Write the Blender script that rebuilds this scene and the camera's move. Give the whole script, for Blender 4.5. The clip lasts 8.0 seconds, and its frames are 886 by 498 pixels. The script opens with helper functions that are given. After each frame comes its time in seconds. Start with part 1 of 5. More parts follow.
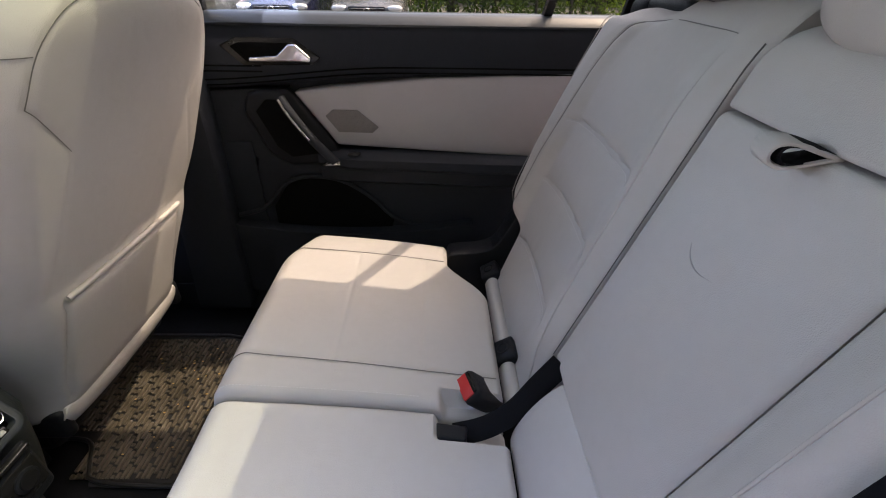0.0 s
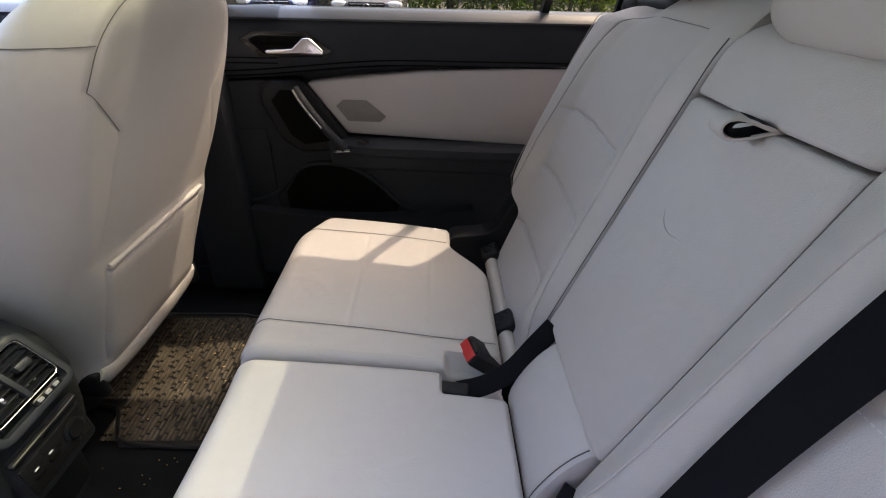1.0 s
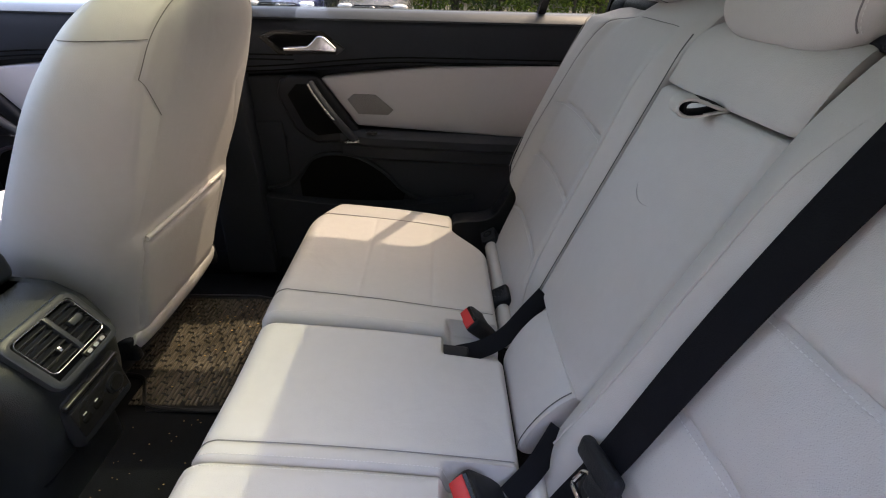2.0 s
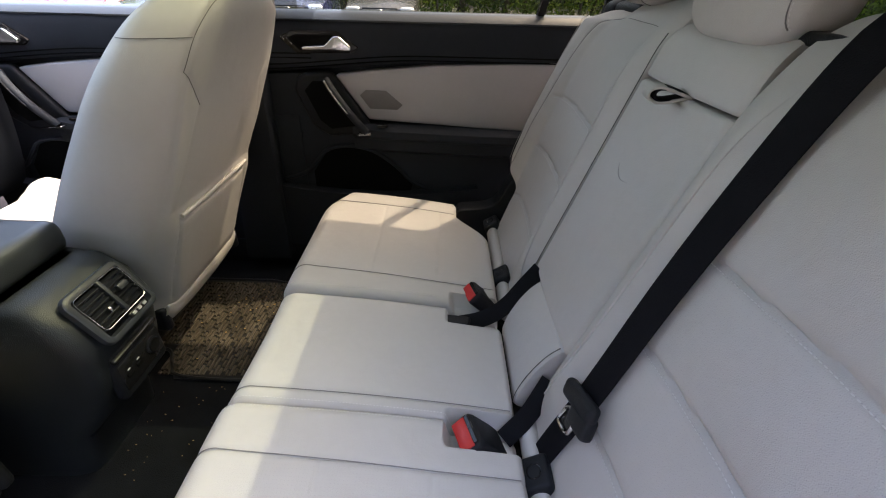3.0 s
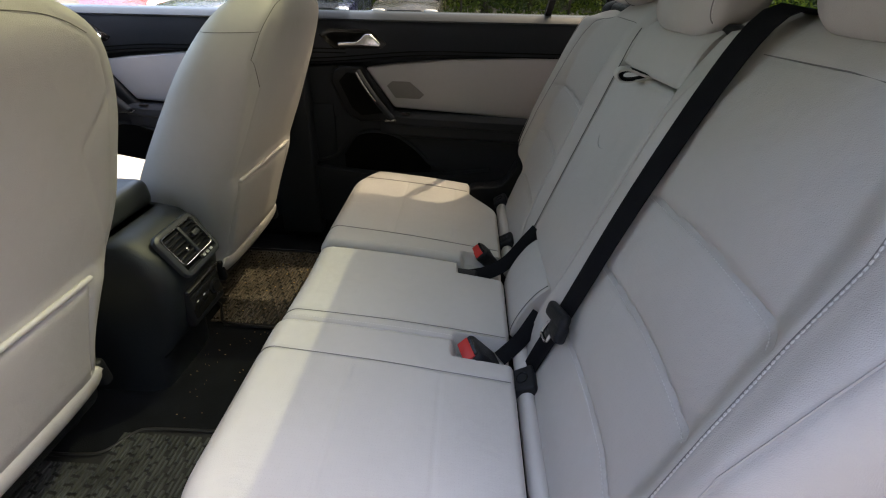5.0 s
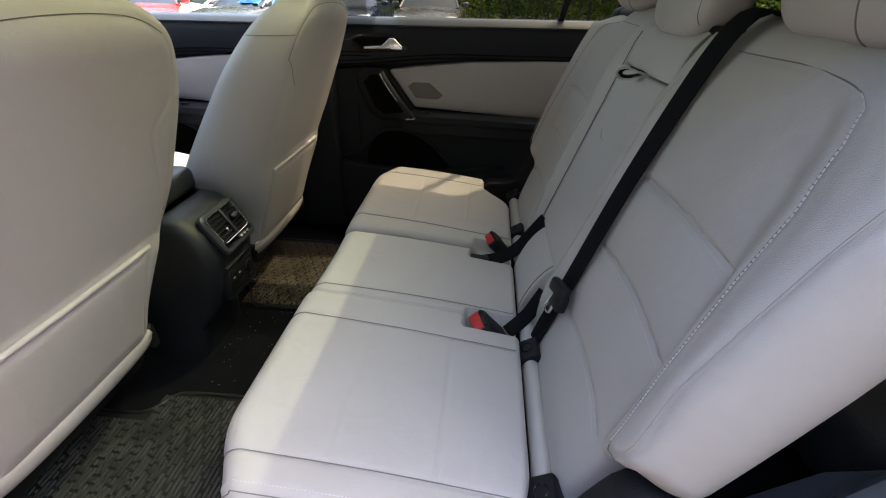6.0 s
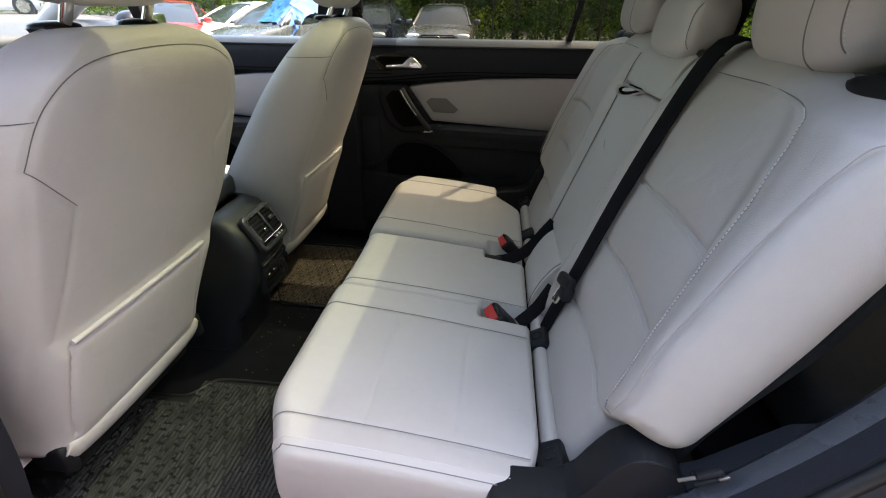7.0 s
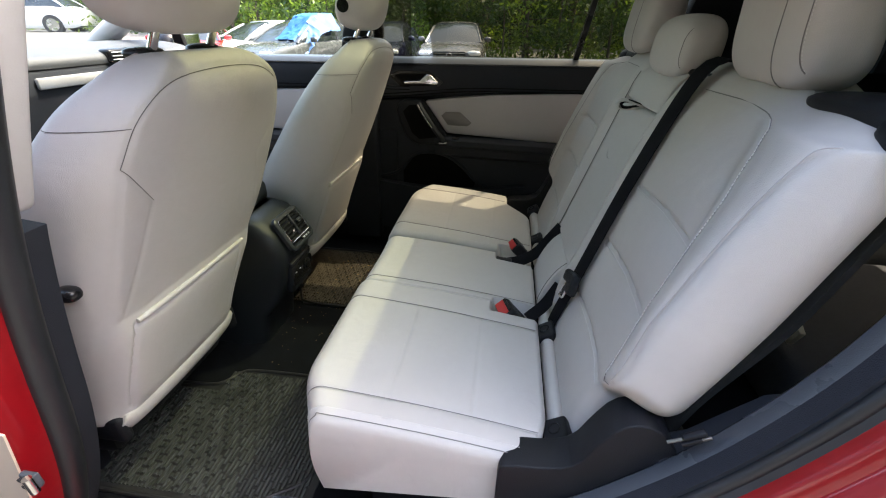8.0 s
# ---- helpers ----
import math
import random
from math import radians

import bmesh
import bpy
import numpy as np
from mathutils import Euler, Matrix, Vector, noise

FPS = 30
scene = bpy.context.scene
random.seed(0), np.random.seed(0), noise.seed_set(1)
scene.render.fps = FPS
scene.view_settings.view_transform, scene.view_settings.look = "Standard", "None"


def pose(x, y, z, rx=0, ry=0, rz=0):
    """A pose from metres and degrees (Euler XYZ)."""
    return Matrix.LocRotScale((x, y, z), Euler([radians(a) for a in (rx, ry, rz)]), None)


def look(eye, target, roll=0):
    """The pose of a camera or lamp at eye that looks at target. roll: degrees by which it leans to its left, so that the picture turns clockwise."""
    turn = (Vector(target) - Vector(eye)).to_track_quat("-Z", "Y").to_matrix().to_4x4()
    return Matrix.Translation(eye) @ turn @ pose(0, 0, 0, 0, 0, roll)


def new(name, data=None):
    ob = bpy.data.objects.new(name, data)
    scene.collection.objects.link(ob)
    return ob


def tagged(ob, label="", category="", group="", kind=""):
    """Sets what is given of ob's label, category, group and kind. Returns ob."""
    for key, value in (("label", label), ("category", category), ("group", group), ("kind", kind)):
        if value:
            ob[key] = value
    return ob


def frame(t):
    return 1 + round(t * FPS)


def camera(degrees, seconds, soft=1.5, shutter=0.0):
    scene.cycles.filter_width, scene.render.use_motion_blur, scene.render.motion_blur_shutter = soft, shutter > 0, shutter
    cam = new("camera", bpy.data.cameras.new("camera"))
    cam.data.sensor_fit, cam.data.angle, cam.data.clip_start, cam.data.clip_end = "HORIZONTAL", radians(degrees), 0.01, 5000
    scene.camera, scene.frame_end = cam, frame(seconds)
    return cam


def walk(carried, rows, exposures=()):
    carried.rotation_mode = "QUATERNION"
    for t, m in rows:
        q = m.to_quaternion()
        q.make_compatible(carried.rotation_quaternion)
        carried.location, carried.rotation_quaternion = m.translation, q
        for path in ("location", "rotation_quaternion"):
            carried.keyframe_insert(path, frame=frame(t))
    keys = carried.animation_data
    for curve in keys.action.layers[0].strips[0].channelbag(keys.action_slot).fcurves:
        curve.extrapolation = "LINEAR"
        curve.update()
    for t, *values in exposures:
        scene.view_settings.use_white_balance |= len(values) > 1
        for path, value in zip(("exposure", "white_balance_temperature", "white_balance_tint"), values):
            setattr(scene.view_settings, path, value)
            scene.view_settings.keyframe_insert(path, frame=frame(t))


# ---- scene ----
cam = camera(92.7, 8.0, soft=1.1)
PATH = [
    (0, (-0.015, -0.349, 1.292), (0.025, 1.333, 0.211), 1.0),
    (0.5, (-0.022, -0.394, 1.295), (0.027, 1.285, 0.211), 1.2),
    (1, (-0.03, -0.438, 1.298), (0.019, 1.237, 0.205), 1.4),
    (1.5, (-0.029, -0.488, 1.298), (0.014, 1.189, 0.21), 1.5),
    (3, (-0.03, -0.65, 1.304), (-0.019, 1.036, 0.229), 1.5),
    (3.5, (-0.023, -0.7, 1.305), (-0.023, 0.988, 0.233), 1.5),
    (4, (-0.025, -0.754, 1.308), (-0.042, 0.934, 0.235), 1.3),
    (4.5, (-0.017, -0.804, 1.311), (-0.059, 0.883, 0.238), 1.2),
    (6, (0.002, -0.966, 1.311), (-0.151, 0.731, 0.263), 0.9),
    (6.5, (0.007, -1.018, 1.322), (-0.173, 0.689, 0.296), 0.6),
    (7, (-0.007, -1.08, 1.334), (-0.211, 0.642, 0.338), 0.5),
    (7.5, (-0.012, -1.138, 1.343), (-0.239, 0.598, 0.375), 0.4),
    (8, (-0.012, -1.186, 1.349), (-0.262, 0.56, 0.408), 0.4),
]
walk(cam, [(t, look(eye, target, roll)) for t, eye, target, roll in PATH],
     exposures=[(0.0, 4.08, 6550, 27), (3.5, 3.77, 6900, 19), (6.0, 3.35, 7000, 15), (7.0, 3.46, 6975, 13), (8.0, 3.64, 6950, 11)])

# ---------------------------------------------------------------- light
SUN = Vector((0.60, 0.32, 1.0)).normalized()
sun_data = bpy.data.lights.new("sun", "SUN")
sun_data.energy, sun_data.angle, sun_data.color = 0.92, radians(0.53), (1.0, 0.93, 0.80)
sun_lamp = new("sun", sun_data)
sun_lamp.matrix_world = look(SUN * 60, (0, 0, 0))
sky_world = bpy.data.worlds.new("sky")
sky_world.use_nodes = True
scene.world = sky_world
wn = sky_world.node_tree.nodes
sky_tex = wn.new("ShaderNodeTexSky")
sky_tex.sky_type, sky_tex.sun_disc = "NISHITA", False
sky_tex.sun_elevation = math.asin(SUN.z)
sky_tex.sun_rotation = math.atan2(SUN.x, SUN.y)
sky_tex.dust_density, sky_tex.ozone_density = 4.0, 0.5
sky_world.node_tree.links.new(sky_tex.outputs[0], wn["Background"].inputs[0])
wn["Background"].inputs[1].default_value = 0.15


# ---------------------------------------------------------------- materials
def material(name, colour, rough=0.5, metal=0.0, vary=0.12, scale=6.0, bump=0.0, bump_scale=200.0,
             coat=0.0, spec=0.5, kind="noise", object_random=0.0, rough_vary=0.1, wrinkle=0.0, holes=""):
    m = bpy.data.materials.new(name)
    m.use_nodes = True
    nt = m.node_tree
    n, l = nt.nodes, nt.links
    b = n["Principled BSDF"]
    b.inputs["Roughness"].default_value = rough
    b.inputs["Metallic"].default_value = metal
    b.inputs["Specular IOR Level"].default_value = spec
    b.inputs["Coat Weight"].default_value = coat
    tc = n.new("ShaderNodeTexCoord")
    big = n.new("ShaderNodeTexNoise")
    big.inputs["Scale"].default_value, big.inputs["Detail"].default_value = scale, 6
    l.new(tc.outputs["Object"], big.inputs["Vector"])
    fine = n.new("ShaderNodeTexNoise")
    fine.inputs["Scale"].default_value, fine.inputs["Detail"].default_value = scale * 14, 3
    l.new(tc.outputs["Object"], fine.inputs["Vector"])
    add = n.new("ShaderNodeMath")
    add.operation = "MULTIPLY_ADD"
    add.inputs[1].default_value = 0.35
    l.new(fine.outputs["Fac"], add.inputs[0])
    l.new(big.outputs["Fac"], add.inputs[2])
    ramp = n.new("ShaderNodeMapRange")
    ramp.inputs["From Min"].default_value, ramp.inputs["From Max"].default_value = 0.4, 0.95
    ramp.inputs["To Min"].default_value, ramp.inputs["To Max"].default_value = 1 - vary, 1 + vary
    l.new(add.outputs[0], ramp.inputs["Value"])
    value = ramp.outputs["Result"]
    if object_random:
        info = n.new("ShaderNodeObjectInfo")
        span = n.new("ShaderNodeMapRange")
        span.inputs["To Min"].default_value, span.inputs["To Max"].default_value = 1 - object_random, 1 + object_random
        l.new(info.outputs["Random"], span.inputs["Value"])
        times = n.new("ShaderNodeMath")
        times.operation = "MULTIPLY"
        l.new(value, times.inputs[0])
        l.new(span.outputs["Result"], times.inputs[1])
        value = times.outputs[0]
    mul = n.new("ShaderNodeVectorMath")
    mul.operation = "SCALE"
    mul.inputs[0].default_value = colour
    l.new(value, mul.inputs["Scale"])
    l.new(mul.outputs["Vector"], b.inputs["Base Color"])
    if rough_vary:
        rr = n.new("ShaderNodeMapRange")
        rr.inputs["From Min"].default_value, rr.inputs["From Max"].default_value = 0.3, 0.7
        rr.inputs["To Min"].default_value, rr.inputs["To Max"].default_value = max(0.02, rough - rough_vary), min(1, rough + rough_vary)
        l.new(big.outputs["Fac"], rr.inputs["Value"])
        l.new(rr.outputs["Result"], b.inputs["Roughness"])
    if bump:
        if kind == "voronoi":
            tex = n.new("ShaderNodeTexVoronoi")
            tex.inputs["Scale"].default_value = bump_scale
            out = tex.outputs["Distance"]
        else:
            tex = n.new("ShaderNodeTexNoise")
            tex.inputs["Scale"].default_value, tex.inputs["Detail"].default_value = bump_scale, 4
            out = tex.outputs["Fac"]
        l.new(tc.outputs["Object"], tex.inputs["Vector"])
        bp = n.new("ShaderNodeBump")
        bp.inputs["Strength"].default_value, bp.inputs["Distance"].default_value = bump, 0.001
        l.new(out, bp.inputs["Height"])
        l.new(bp.outputs["Normal"], b.inputs["Normal"])
        if wrinkle:
            wr = n.new("ShaderNodeTexNoise")
            wr.inputs["Scale"].default_value, wr.inputs["Detail"].default_value, wr.inputs["Distortion"].default_value = 16, 3, 0.6
            l.new(tc.outputs["Object"], wr.inputs["Vector"])
            bw = n.new("ShaderNodeBump")
            bw.inputs["Strength"].default_value, bw.inputs["Distance"].default_value = wrinkle, 0.01
            l.new(wr.outputs["Fac"], bw.inputs["Height"])
            l.new(bw.outputs["Normal"], bp.inputs["Normal"])
    if holes:
        # rows of fine punched holes across the leather
        sep = n.new("ShaderNodeSeparateXYZ")
        com = n.new("ShaderNodeCombineXYZ")
        l.new(tc.outputs["Object"], sep.inputs[0])
        l.new(sep.outputs[holes[0]], com.inputs[0])
        l.new(sep.outputs[holes[1]], com.inputs[1])
        vo = n.new("ShaderNodeTexVoronoi")
        vo.voronoi_dimensions = "2D"
        vo.inputs["Scale"].default_value, vo.inputs["Randomness"].default_value = 170, 0.0
        l.new(com.outputs[0], vo.inputs["Vector"])
        lt = n.new("ShaderNodeMapRange")
        lt.inputs["From Min"].default_value, lt.inputs["From Max"].default_value = 0.05, 0.10
        lt.inputs["To Min"].default_value, lt.inputs["To Max"].default_value = 0.84, 1.0
        l.new(vo.outputs["Distance"], lt.inputs["Value"])
        hm = n.new("ShaderNodeVectorMath")
        hm.operation = "SCALE"
        l.new(mul.outputs["Vector"], hm.inputs[0])
        l.new(lt.outputs["Result"], hm.inputs["Scale"])
        l.new(hm.outputs["Vector"], b.inputs["Base Color"])
    return m


def glass(name, tint, gloss=0.06):
    """A thin pane: clear, tinted, with a faint gloss that grows at the edge."""
    m = bpy.data.materials.new(name)
    m.use_nodes = True
    nt = m.node_tree
    nt.nodes.clear()
    out = nt.nodes.new("ShaderNodeOutputMaterial")
    mix = nt.nodes.new("ShaderNodeMixShader")
    clear = nt.nodes.new("ShaderNodeBsdfTransparent")
    shine = nt.nodes.new("ShaderNodeBsdfGlossy")
    clear.inputs["Color"].default_value = (*tint, 1)
    shine.inputs["Roughness"].default_value = 0.02
    fres = nt.nodes.new("ShaderNodeFresnel")
    fres.inputs["IOR"].default_value = 1.4
    part_of = nt.nodes.new("ShaderNodeMath")
    part_of.operation = "MULTIPLY"
    part_of.inputs[1].default_value = gloss * 12
    nt.links.new(fres.outputs[0], part_of.inputs[0])
    nt.links.new(part_of.outputs[0], mix.inputs[0])
    nt.links.new(clear.outputs[0], mix.inputs[1])
    nt.links.new(shine.outputs[0], mix.inputs[2])
    nt.links.new(mix.outputs[0], out.inputs["Surface"])
    return m


LEATHER_C = (0.50, 0.475, 0.455)
leather = material("grey_leather", LEATHER_C, 0.5, vary=0.05, scale=4, bump=0.28, bump_scale=850, kind="voronoi", spec=0.4, wrinkle=0.2)
leather_back = material("punched_back_leather", LEATHER_C, 0.5, vary=0.05, scale=4, bump=0.28, bump_scale=850, kind="voronoi", spec=0.4, wrinkle=0.2, holes="YZ")
leather_seat = material("punched_seat_leather", LEATHER_C, 0.5, vary=0.05, scale=4, bump=0.28, bump_scale=850, kind="voronoi", spec=0.4, wrinkle=0.2, holes="XY")
stitch_m = material("pale_thread", (0.62, 0.60, 0.58), 0.8, vary=0.05)
crease_m = material("creased_leather", (0.40, 0.38, 0.365), 0.6, vary=0.05)
seam_m = material("dark_seam", (0.11, 0.105, 0.10), 0.8, vary=0.05)
front_seam = material("brown_seam", (0.145, 0.135, 0.125), 0.8, vary=0.05)
soft_seam = material("grey_seam", (0.20, 0.19, 0.185), 0.8, vary=0.05)
door_vinyl = material("grey_door_vinyl", (0.42, 0.40, 0.41), 0.5, vary=0.04, bump=0.2, bump_scale=700, kind="voronoi")
plastic = material("black_grained_plastic", (0.0095, 0.0105, 0.0135), 0.48, spec=0.24, vary=0.2, scale=9, bump=0.5, bump_scale=600, kind="voronoi")
soft_black = material("black_soft_trim", (0.022, 0.025, 0.032), 0.66, spec=0.18, vary=0.15, scale=5, bump=0.4, bump_scale=800, kind="voronoi")
gloss_black = material("gloss_black_plastic", (0.010, 0.010, 0.011), 0.26, spec=0.35, vary=0.1)
rubber = material("black_rubber", (0.022, 0.023, 0.022), 0.5, spec=0.4, vary=0.25, scale=8, bump=0.3, bump_scale=150)
mat_tread = material("worn_mat_tread", (0.040, 0.043, 0.041), 0.45, spec=0.5, vary=0.45, scale=16, bump=0.3, bump_scale=250)
mat_rubber = material("mat_rubber", (0.014, 0.014, 0.014), 0.5, spec=0.4, vary=0.35, scale=10, bump=0.3, bump_scale=200)
# paler tan copy for the far mat: dust, plus sunlight put into the colour
dusty_sunlit_rubber = material("dusty_sunlit_mat_rubber", (0.088, 0.073, 0.053), 0.55, spec=0.4, vary=0.55, scale=14, bump=0.3, bump_scale=200)
# near-black for openings and grooves: their shade is put into the colour
recess_shade = material("recess_shade_black", (0.005, 0.005, 0.005), 0.95, spec=0.05, vary=0.3)
cargo_cloth = material("charcoal_seat_cloth", (0.032, 0.033, 0.033), 0.9, spec=0.2, vary=0.3, scale=8, bump=0.8, bump_scale=400)
seal_m = material("door_seal_rubber", (0.013, 0.015, 0.018), 0.48, vary=0.2, scale=5, bump=0.2, bump_scale=300)
sill_trim = material("slate_sill_plastic", (0.042, 0.050, 0.062), 0.34, vary=0.15, scale=5, bump=0.2, bump_scale=500)
carpet = material("black_carpet", (0.0065, 0.0072, 0.0085), 0.95, spec=0.1, vary=0.4, scale=20, bump=1.0, bump_scale=500)
webbing = material("black_webbing", (0.007, 0.007, 0.009), 0.75, spec=0.10, vary=0.15, scale=20, bump=0.6, bump_scale=500)
silver_trim = material("silver_trim", (0.55, 0.55, 0.56), 0.35, 0.6, vary=0.05)
chrome = material("satin_chrome", (0.72, 0.72, 0.74), 0.22, 1.0, vary=0.05)
lid_m = material("slate_lid_trim", (0.028, 0.032, 0.038), 0.36, vary=0.15, scale=5, bump=0.3, bump_scale=600, kind="voronoi")
dull_steel = material("worn_steel", (0.30, 0.29, 0.28), 0.42, 1.0, vary=0.3, scale=60)
steel = material("bright_steel", (0.75, 0.73, 0.70), 0.12, 1.0, vary=0.05)
red_button = material("red_button", (0.55, 0.03, 0.025), 0.4, vary=0.06)
red_paint = material("red_car_paint", (0.24, 0.004, 0.008), 0.35, 0.0, vary=0.05, coat=0.5, spec=0.3, rough_vary=0.03)
pillar_trim = material("light_grey_pillar_trim", (0.55, 0.54, 0.53), 0.6, vary=0.04, bump=0.3, bump_scale=500)
headliner_m = material("grey_headliner_cloth", (0.5, 0.49, 0.47), 0.95, vary=0.06, bump=0.4, bump_scale=900)
grille_m = material("speaker_grille", (0.2, 0.185, 0.18), 0.6, vary=0.1, bump=1.5, bump_scale=420, kind="voronoi")
asphalt = material("pale_gravel_lot", (0.115, 0.112, 0.106), 0.9, vary=0.35, scale=0.8, bump=1.0, bump_scale=60)
bark = material("brown_bark", (0.09, 0.072, 0.055), 0.95, vary=0.4, scale=3, bump=2.0, bump_scale=20)
tyre_m = material("tyre_rubber", (0.02, 0.02, 0.021), 0.8, vary=0.2)
lamp_m = material("headlight_glass", (0.7, 0.72, 0.75), 0.1, 0.3, vary=0.1)
dark_glass = material("dark_car_glass", (0.02, 0.025, 0.03), 0.06, vary=0.1, spec=0.8)
window_glass = glass("clear_window_glass", (0.82, 0.86, 0.82), 0.05)
privacy_glass = glass("dark_window_glass", (0.205, 0.20, 0.158), 0.05)
roof_glass = glass("tinted_roof_glass", (0.33, 0.355, 0.295), 0.08)
cargo_glass = glass("dark_cargo_glass", (0.20, 0.21, 0.18), 0.05)
blue_sheet = material("bright_blue_sheet", (0.012, 0.105, 0.30), 0.6, vary=0.25, scale=3)


def leaf_material(name, colour, glow=0.5):
    m = material(name, colour, 0.5, vary=0.35, scale=0.7, rough_vary=0)
    nt = m.node_tree
    b = nt.nodes["Principled BSDF"]
    mix = nt.nodes.new("ShaderNodeMixShader")
    tr = nt.nodes.new("ShaderNodeBsdfTranslucent")
    tr.inputs["Color"].default_value = (colour[0] * 2.2, colour[1] * 2.2, colour[2] * 1.2, 1)
    mix.inputs[0].default_value = glow
    out = nt.nodes["Material Output"]
    nt.links.new(b.outputs[0], mix.inputs[1])
    nt.links.new(tr.outputs[0], mix.inputs[2])
    nt.links.new(mix.outputs[0], out.inputs["Surface"])
    return m


leaf_a = leaf_material("summer_leaves", (0.035, 0.068, 0.018), 0.38)
# paler copy of leaf_a: sunlit clumps are put into the leaf colour
leaf_b = leaf_material("sunlit_leaves", (0.10, 0.155, 0.03), 0.5)

# ---------------------------------------------------------------- mesh helpers
ORIGIN = {}


def thing(name, at, label, category, group="", kind=""):
    ob = new(name)
    ob.location = at
    ob.empty_display_size = 0.1
    ORIGIN[ob.name] = Vector(at)
    return tagged(ob, label, category, group, kind)


def part(name, geo, mat, parent=None, label="", smooth=True):
    """geo: a bmesh, or (verts, faces), in world metres. One mesh object under a thing or a part."""
    me = bpy.data.meshes.new(name)
    if isinstance(geo, tuple):
        me.from_pydata([tuple(v) for v in geo[0]], [], [tuple(f) for f in geo[1]])
    else:
        geo.to_mesh(me)
        geo.free()
    me.materials.append(mat)
    if smooth:
        me.shade_smooth()
        me.set_sharp_from_angle(angle=radians(42))
    ob = new(name, me)
    if parent is not None:
        ob.parent = parent
        at = ORIGIN.get(parent.name)
        if at is not None:
            ob.matrix_parent_inverse = Matrix.Translation(-at)
    if label:
        ob["label"] = label
    return ob


def smoothstep(a, b, x):
    t = np.clip((np.asarray(x, float) - a) / (b - a), 0, 1)
    return t * t * (3 - 2 * t)


def loft(rings, cap=True):
    """Closed rings of equal length, as an array (rings, points, 3), to verts and faces."""
    R = np.asarray(rings, float)
    m, n = R.shape[:2]
    v = R.reshape(-1, 3).tolist()
    f = [(i * n + j, i * n + (j + 1) % n, (i + 1) * n + (j + 1) % n, (i + 1) * n + j) for i in range(m - 1) for j in range(n)]
    if cap:
        for i in (0, m - 1):
            c = len(v)
            v.append(R[i].mean(axis=0).tolist())
            f += [((c, i * n + (j + 1) % n, i * n + j) if i == 0 else (c, i * n + j, i * n + (j + 1) % n)) for j in range(n)]
    return v, f


def merged(*geos):
    v, f = [], []
    for gv, gf in geos:
        k = len(v)
        v += [tuple(p) for p in gv]
        f += [tuple(i + k for i in q) for q in gf]
    return v, f


def rbox(cx, cy, cz, sx, sy, sz, r=0.004, seg=2, turn=None):
    """A bevelled block by its middle and size."""
    bm = bmesh.new()
    bmesh.ops.create_cube(bm, size=1)
    bmesh.ops.scale(bm, vec=(sx, sy, sz), verts=bm.verts)
    if r:
        bmesh.ops.bevel(bm, geom=list(bm.edges), offset=min(r, 0.45 * min(sx, sy, sz)), segments=seg, profile=0.5, affect="EDGES")
    m = Matrix.Translation((cx, cy, cz)) @ (turn if turn else Matrix())
    bmesh.ops.transform(bm, matrix=m, verts=bm.verts)
    return bm


def plate(points, y0, y1, r=0.004, seg=2, axis="y"):
    """A polygon in two axes, extruded along the third between y0 and y1, with rounded edges."""
    bm = bmesh.new()

    def at(a, b, d):
        return (a, d, b) if axis == "y" else ((d, a, b) if axis == "x" else (a, b, d))
    vs = [bm.verts.new(at(a, b, y0)) for a, b in points]
    face = bm.faces.new(vs)
    ext = bmesh.ops.extrude_face_region(bm, geom=[face])
    move = Vector(at(0, 0, y1 - y0))
    bmesh.ops.translate(bm, vec=move, verts=[g for g in ext["geom"] if isinstance(g, bmesh.types.BMVert)])
    bmesh.ops.recalc_face_normals(bm, faces=bm.faces)
    if r:
        bmesh.ops.bevel(bm, geom=list(bm.edges), offset=r, segments=seg, profile=0.5, affect="EDGES", clamp_overlap=True)
    return bm


def resample(points, step):
    P = np.asarray(points, float)
    seg = np.linalg.norm(np.diff(P, axis=0), axis=1)
    s = np.concatenate([[0], np.cumsum(seg)])
    n = max(2, int(round(s[-1] / step)) + 1)
    u = np.linspace(0, s[-1], n)
    return np.stack([np.interp(u, s, P[:, k]) for k in range(P.shape[1])], axis=1)


def rounded(points, times=2):
    """Corner cutting, ends kept."""
    P = np.asarray(points, float)
    for _ in range(times):
        a, b = P[:-1], P[1:]
        Q = np.empty((2 * len(a), P.shape[1]))
        Q[0::2], Q[1::2] = 0.75 * a + 0.25 * b, 0.25 * a + 0.75 * b
        P = np.vstack([P[:1], Q, P[-1:]])
    return P


def tube(points, r, n=8, cap=True):
    P = np.asarray(points, float)
    T = np.gradient(P, axis=0)
    T /= np.linalg.norm(T, axis=1)[:, None] + 1e-9
    ref = np.array([0.31, 0.17, 0.93])
    rings = []
    for p, t in zip(P, T):
        a = np.cross(t, ref)
        a /= np.linalg.norm(a) + 1e-9
        b = np.cross(t, a)
        ang = np.linspace(0, 2 * np.pi, n, endpoint=False)
        rr = r if np.isscalar(r) else r[len(rings)]
        rings.append(p + rr * (np.outer(np.cos(ang), a) + np.outer(np.sin(ang), b)))
    return loft(rings, cap)


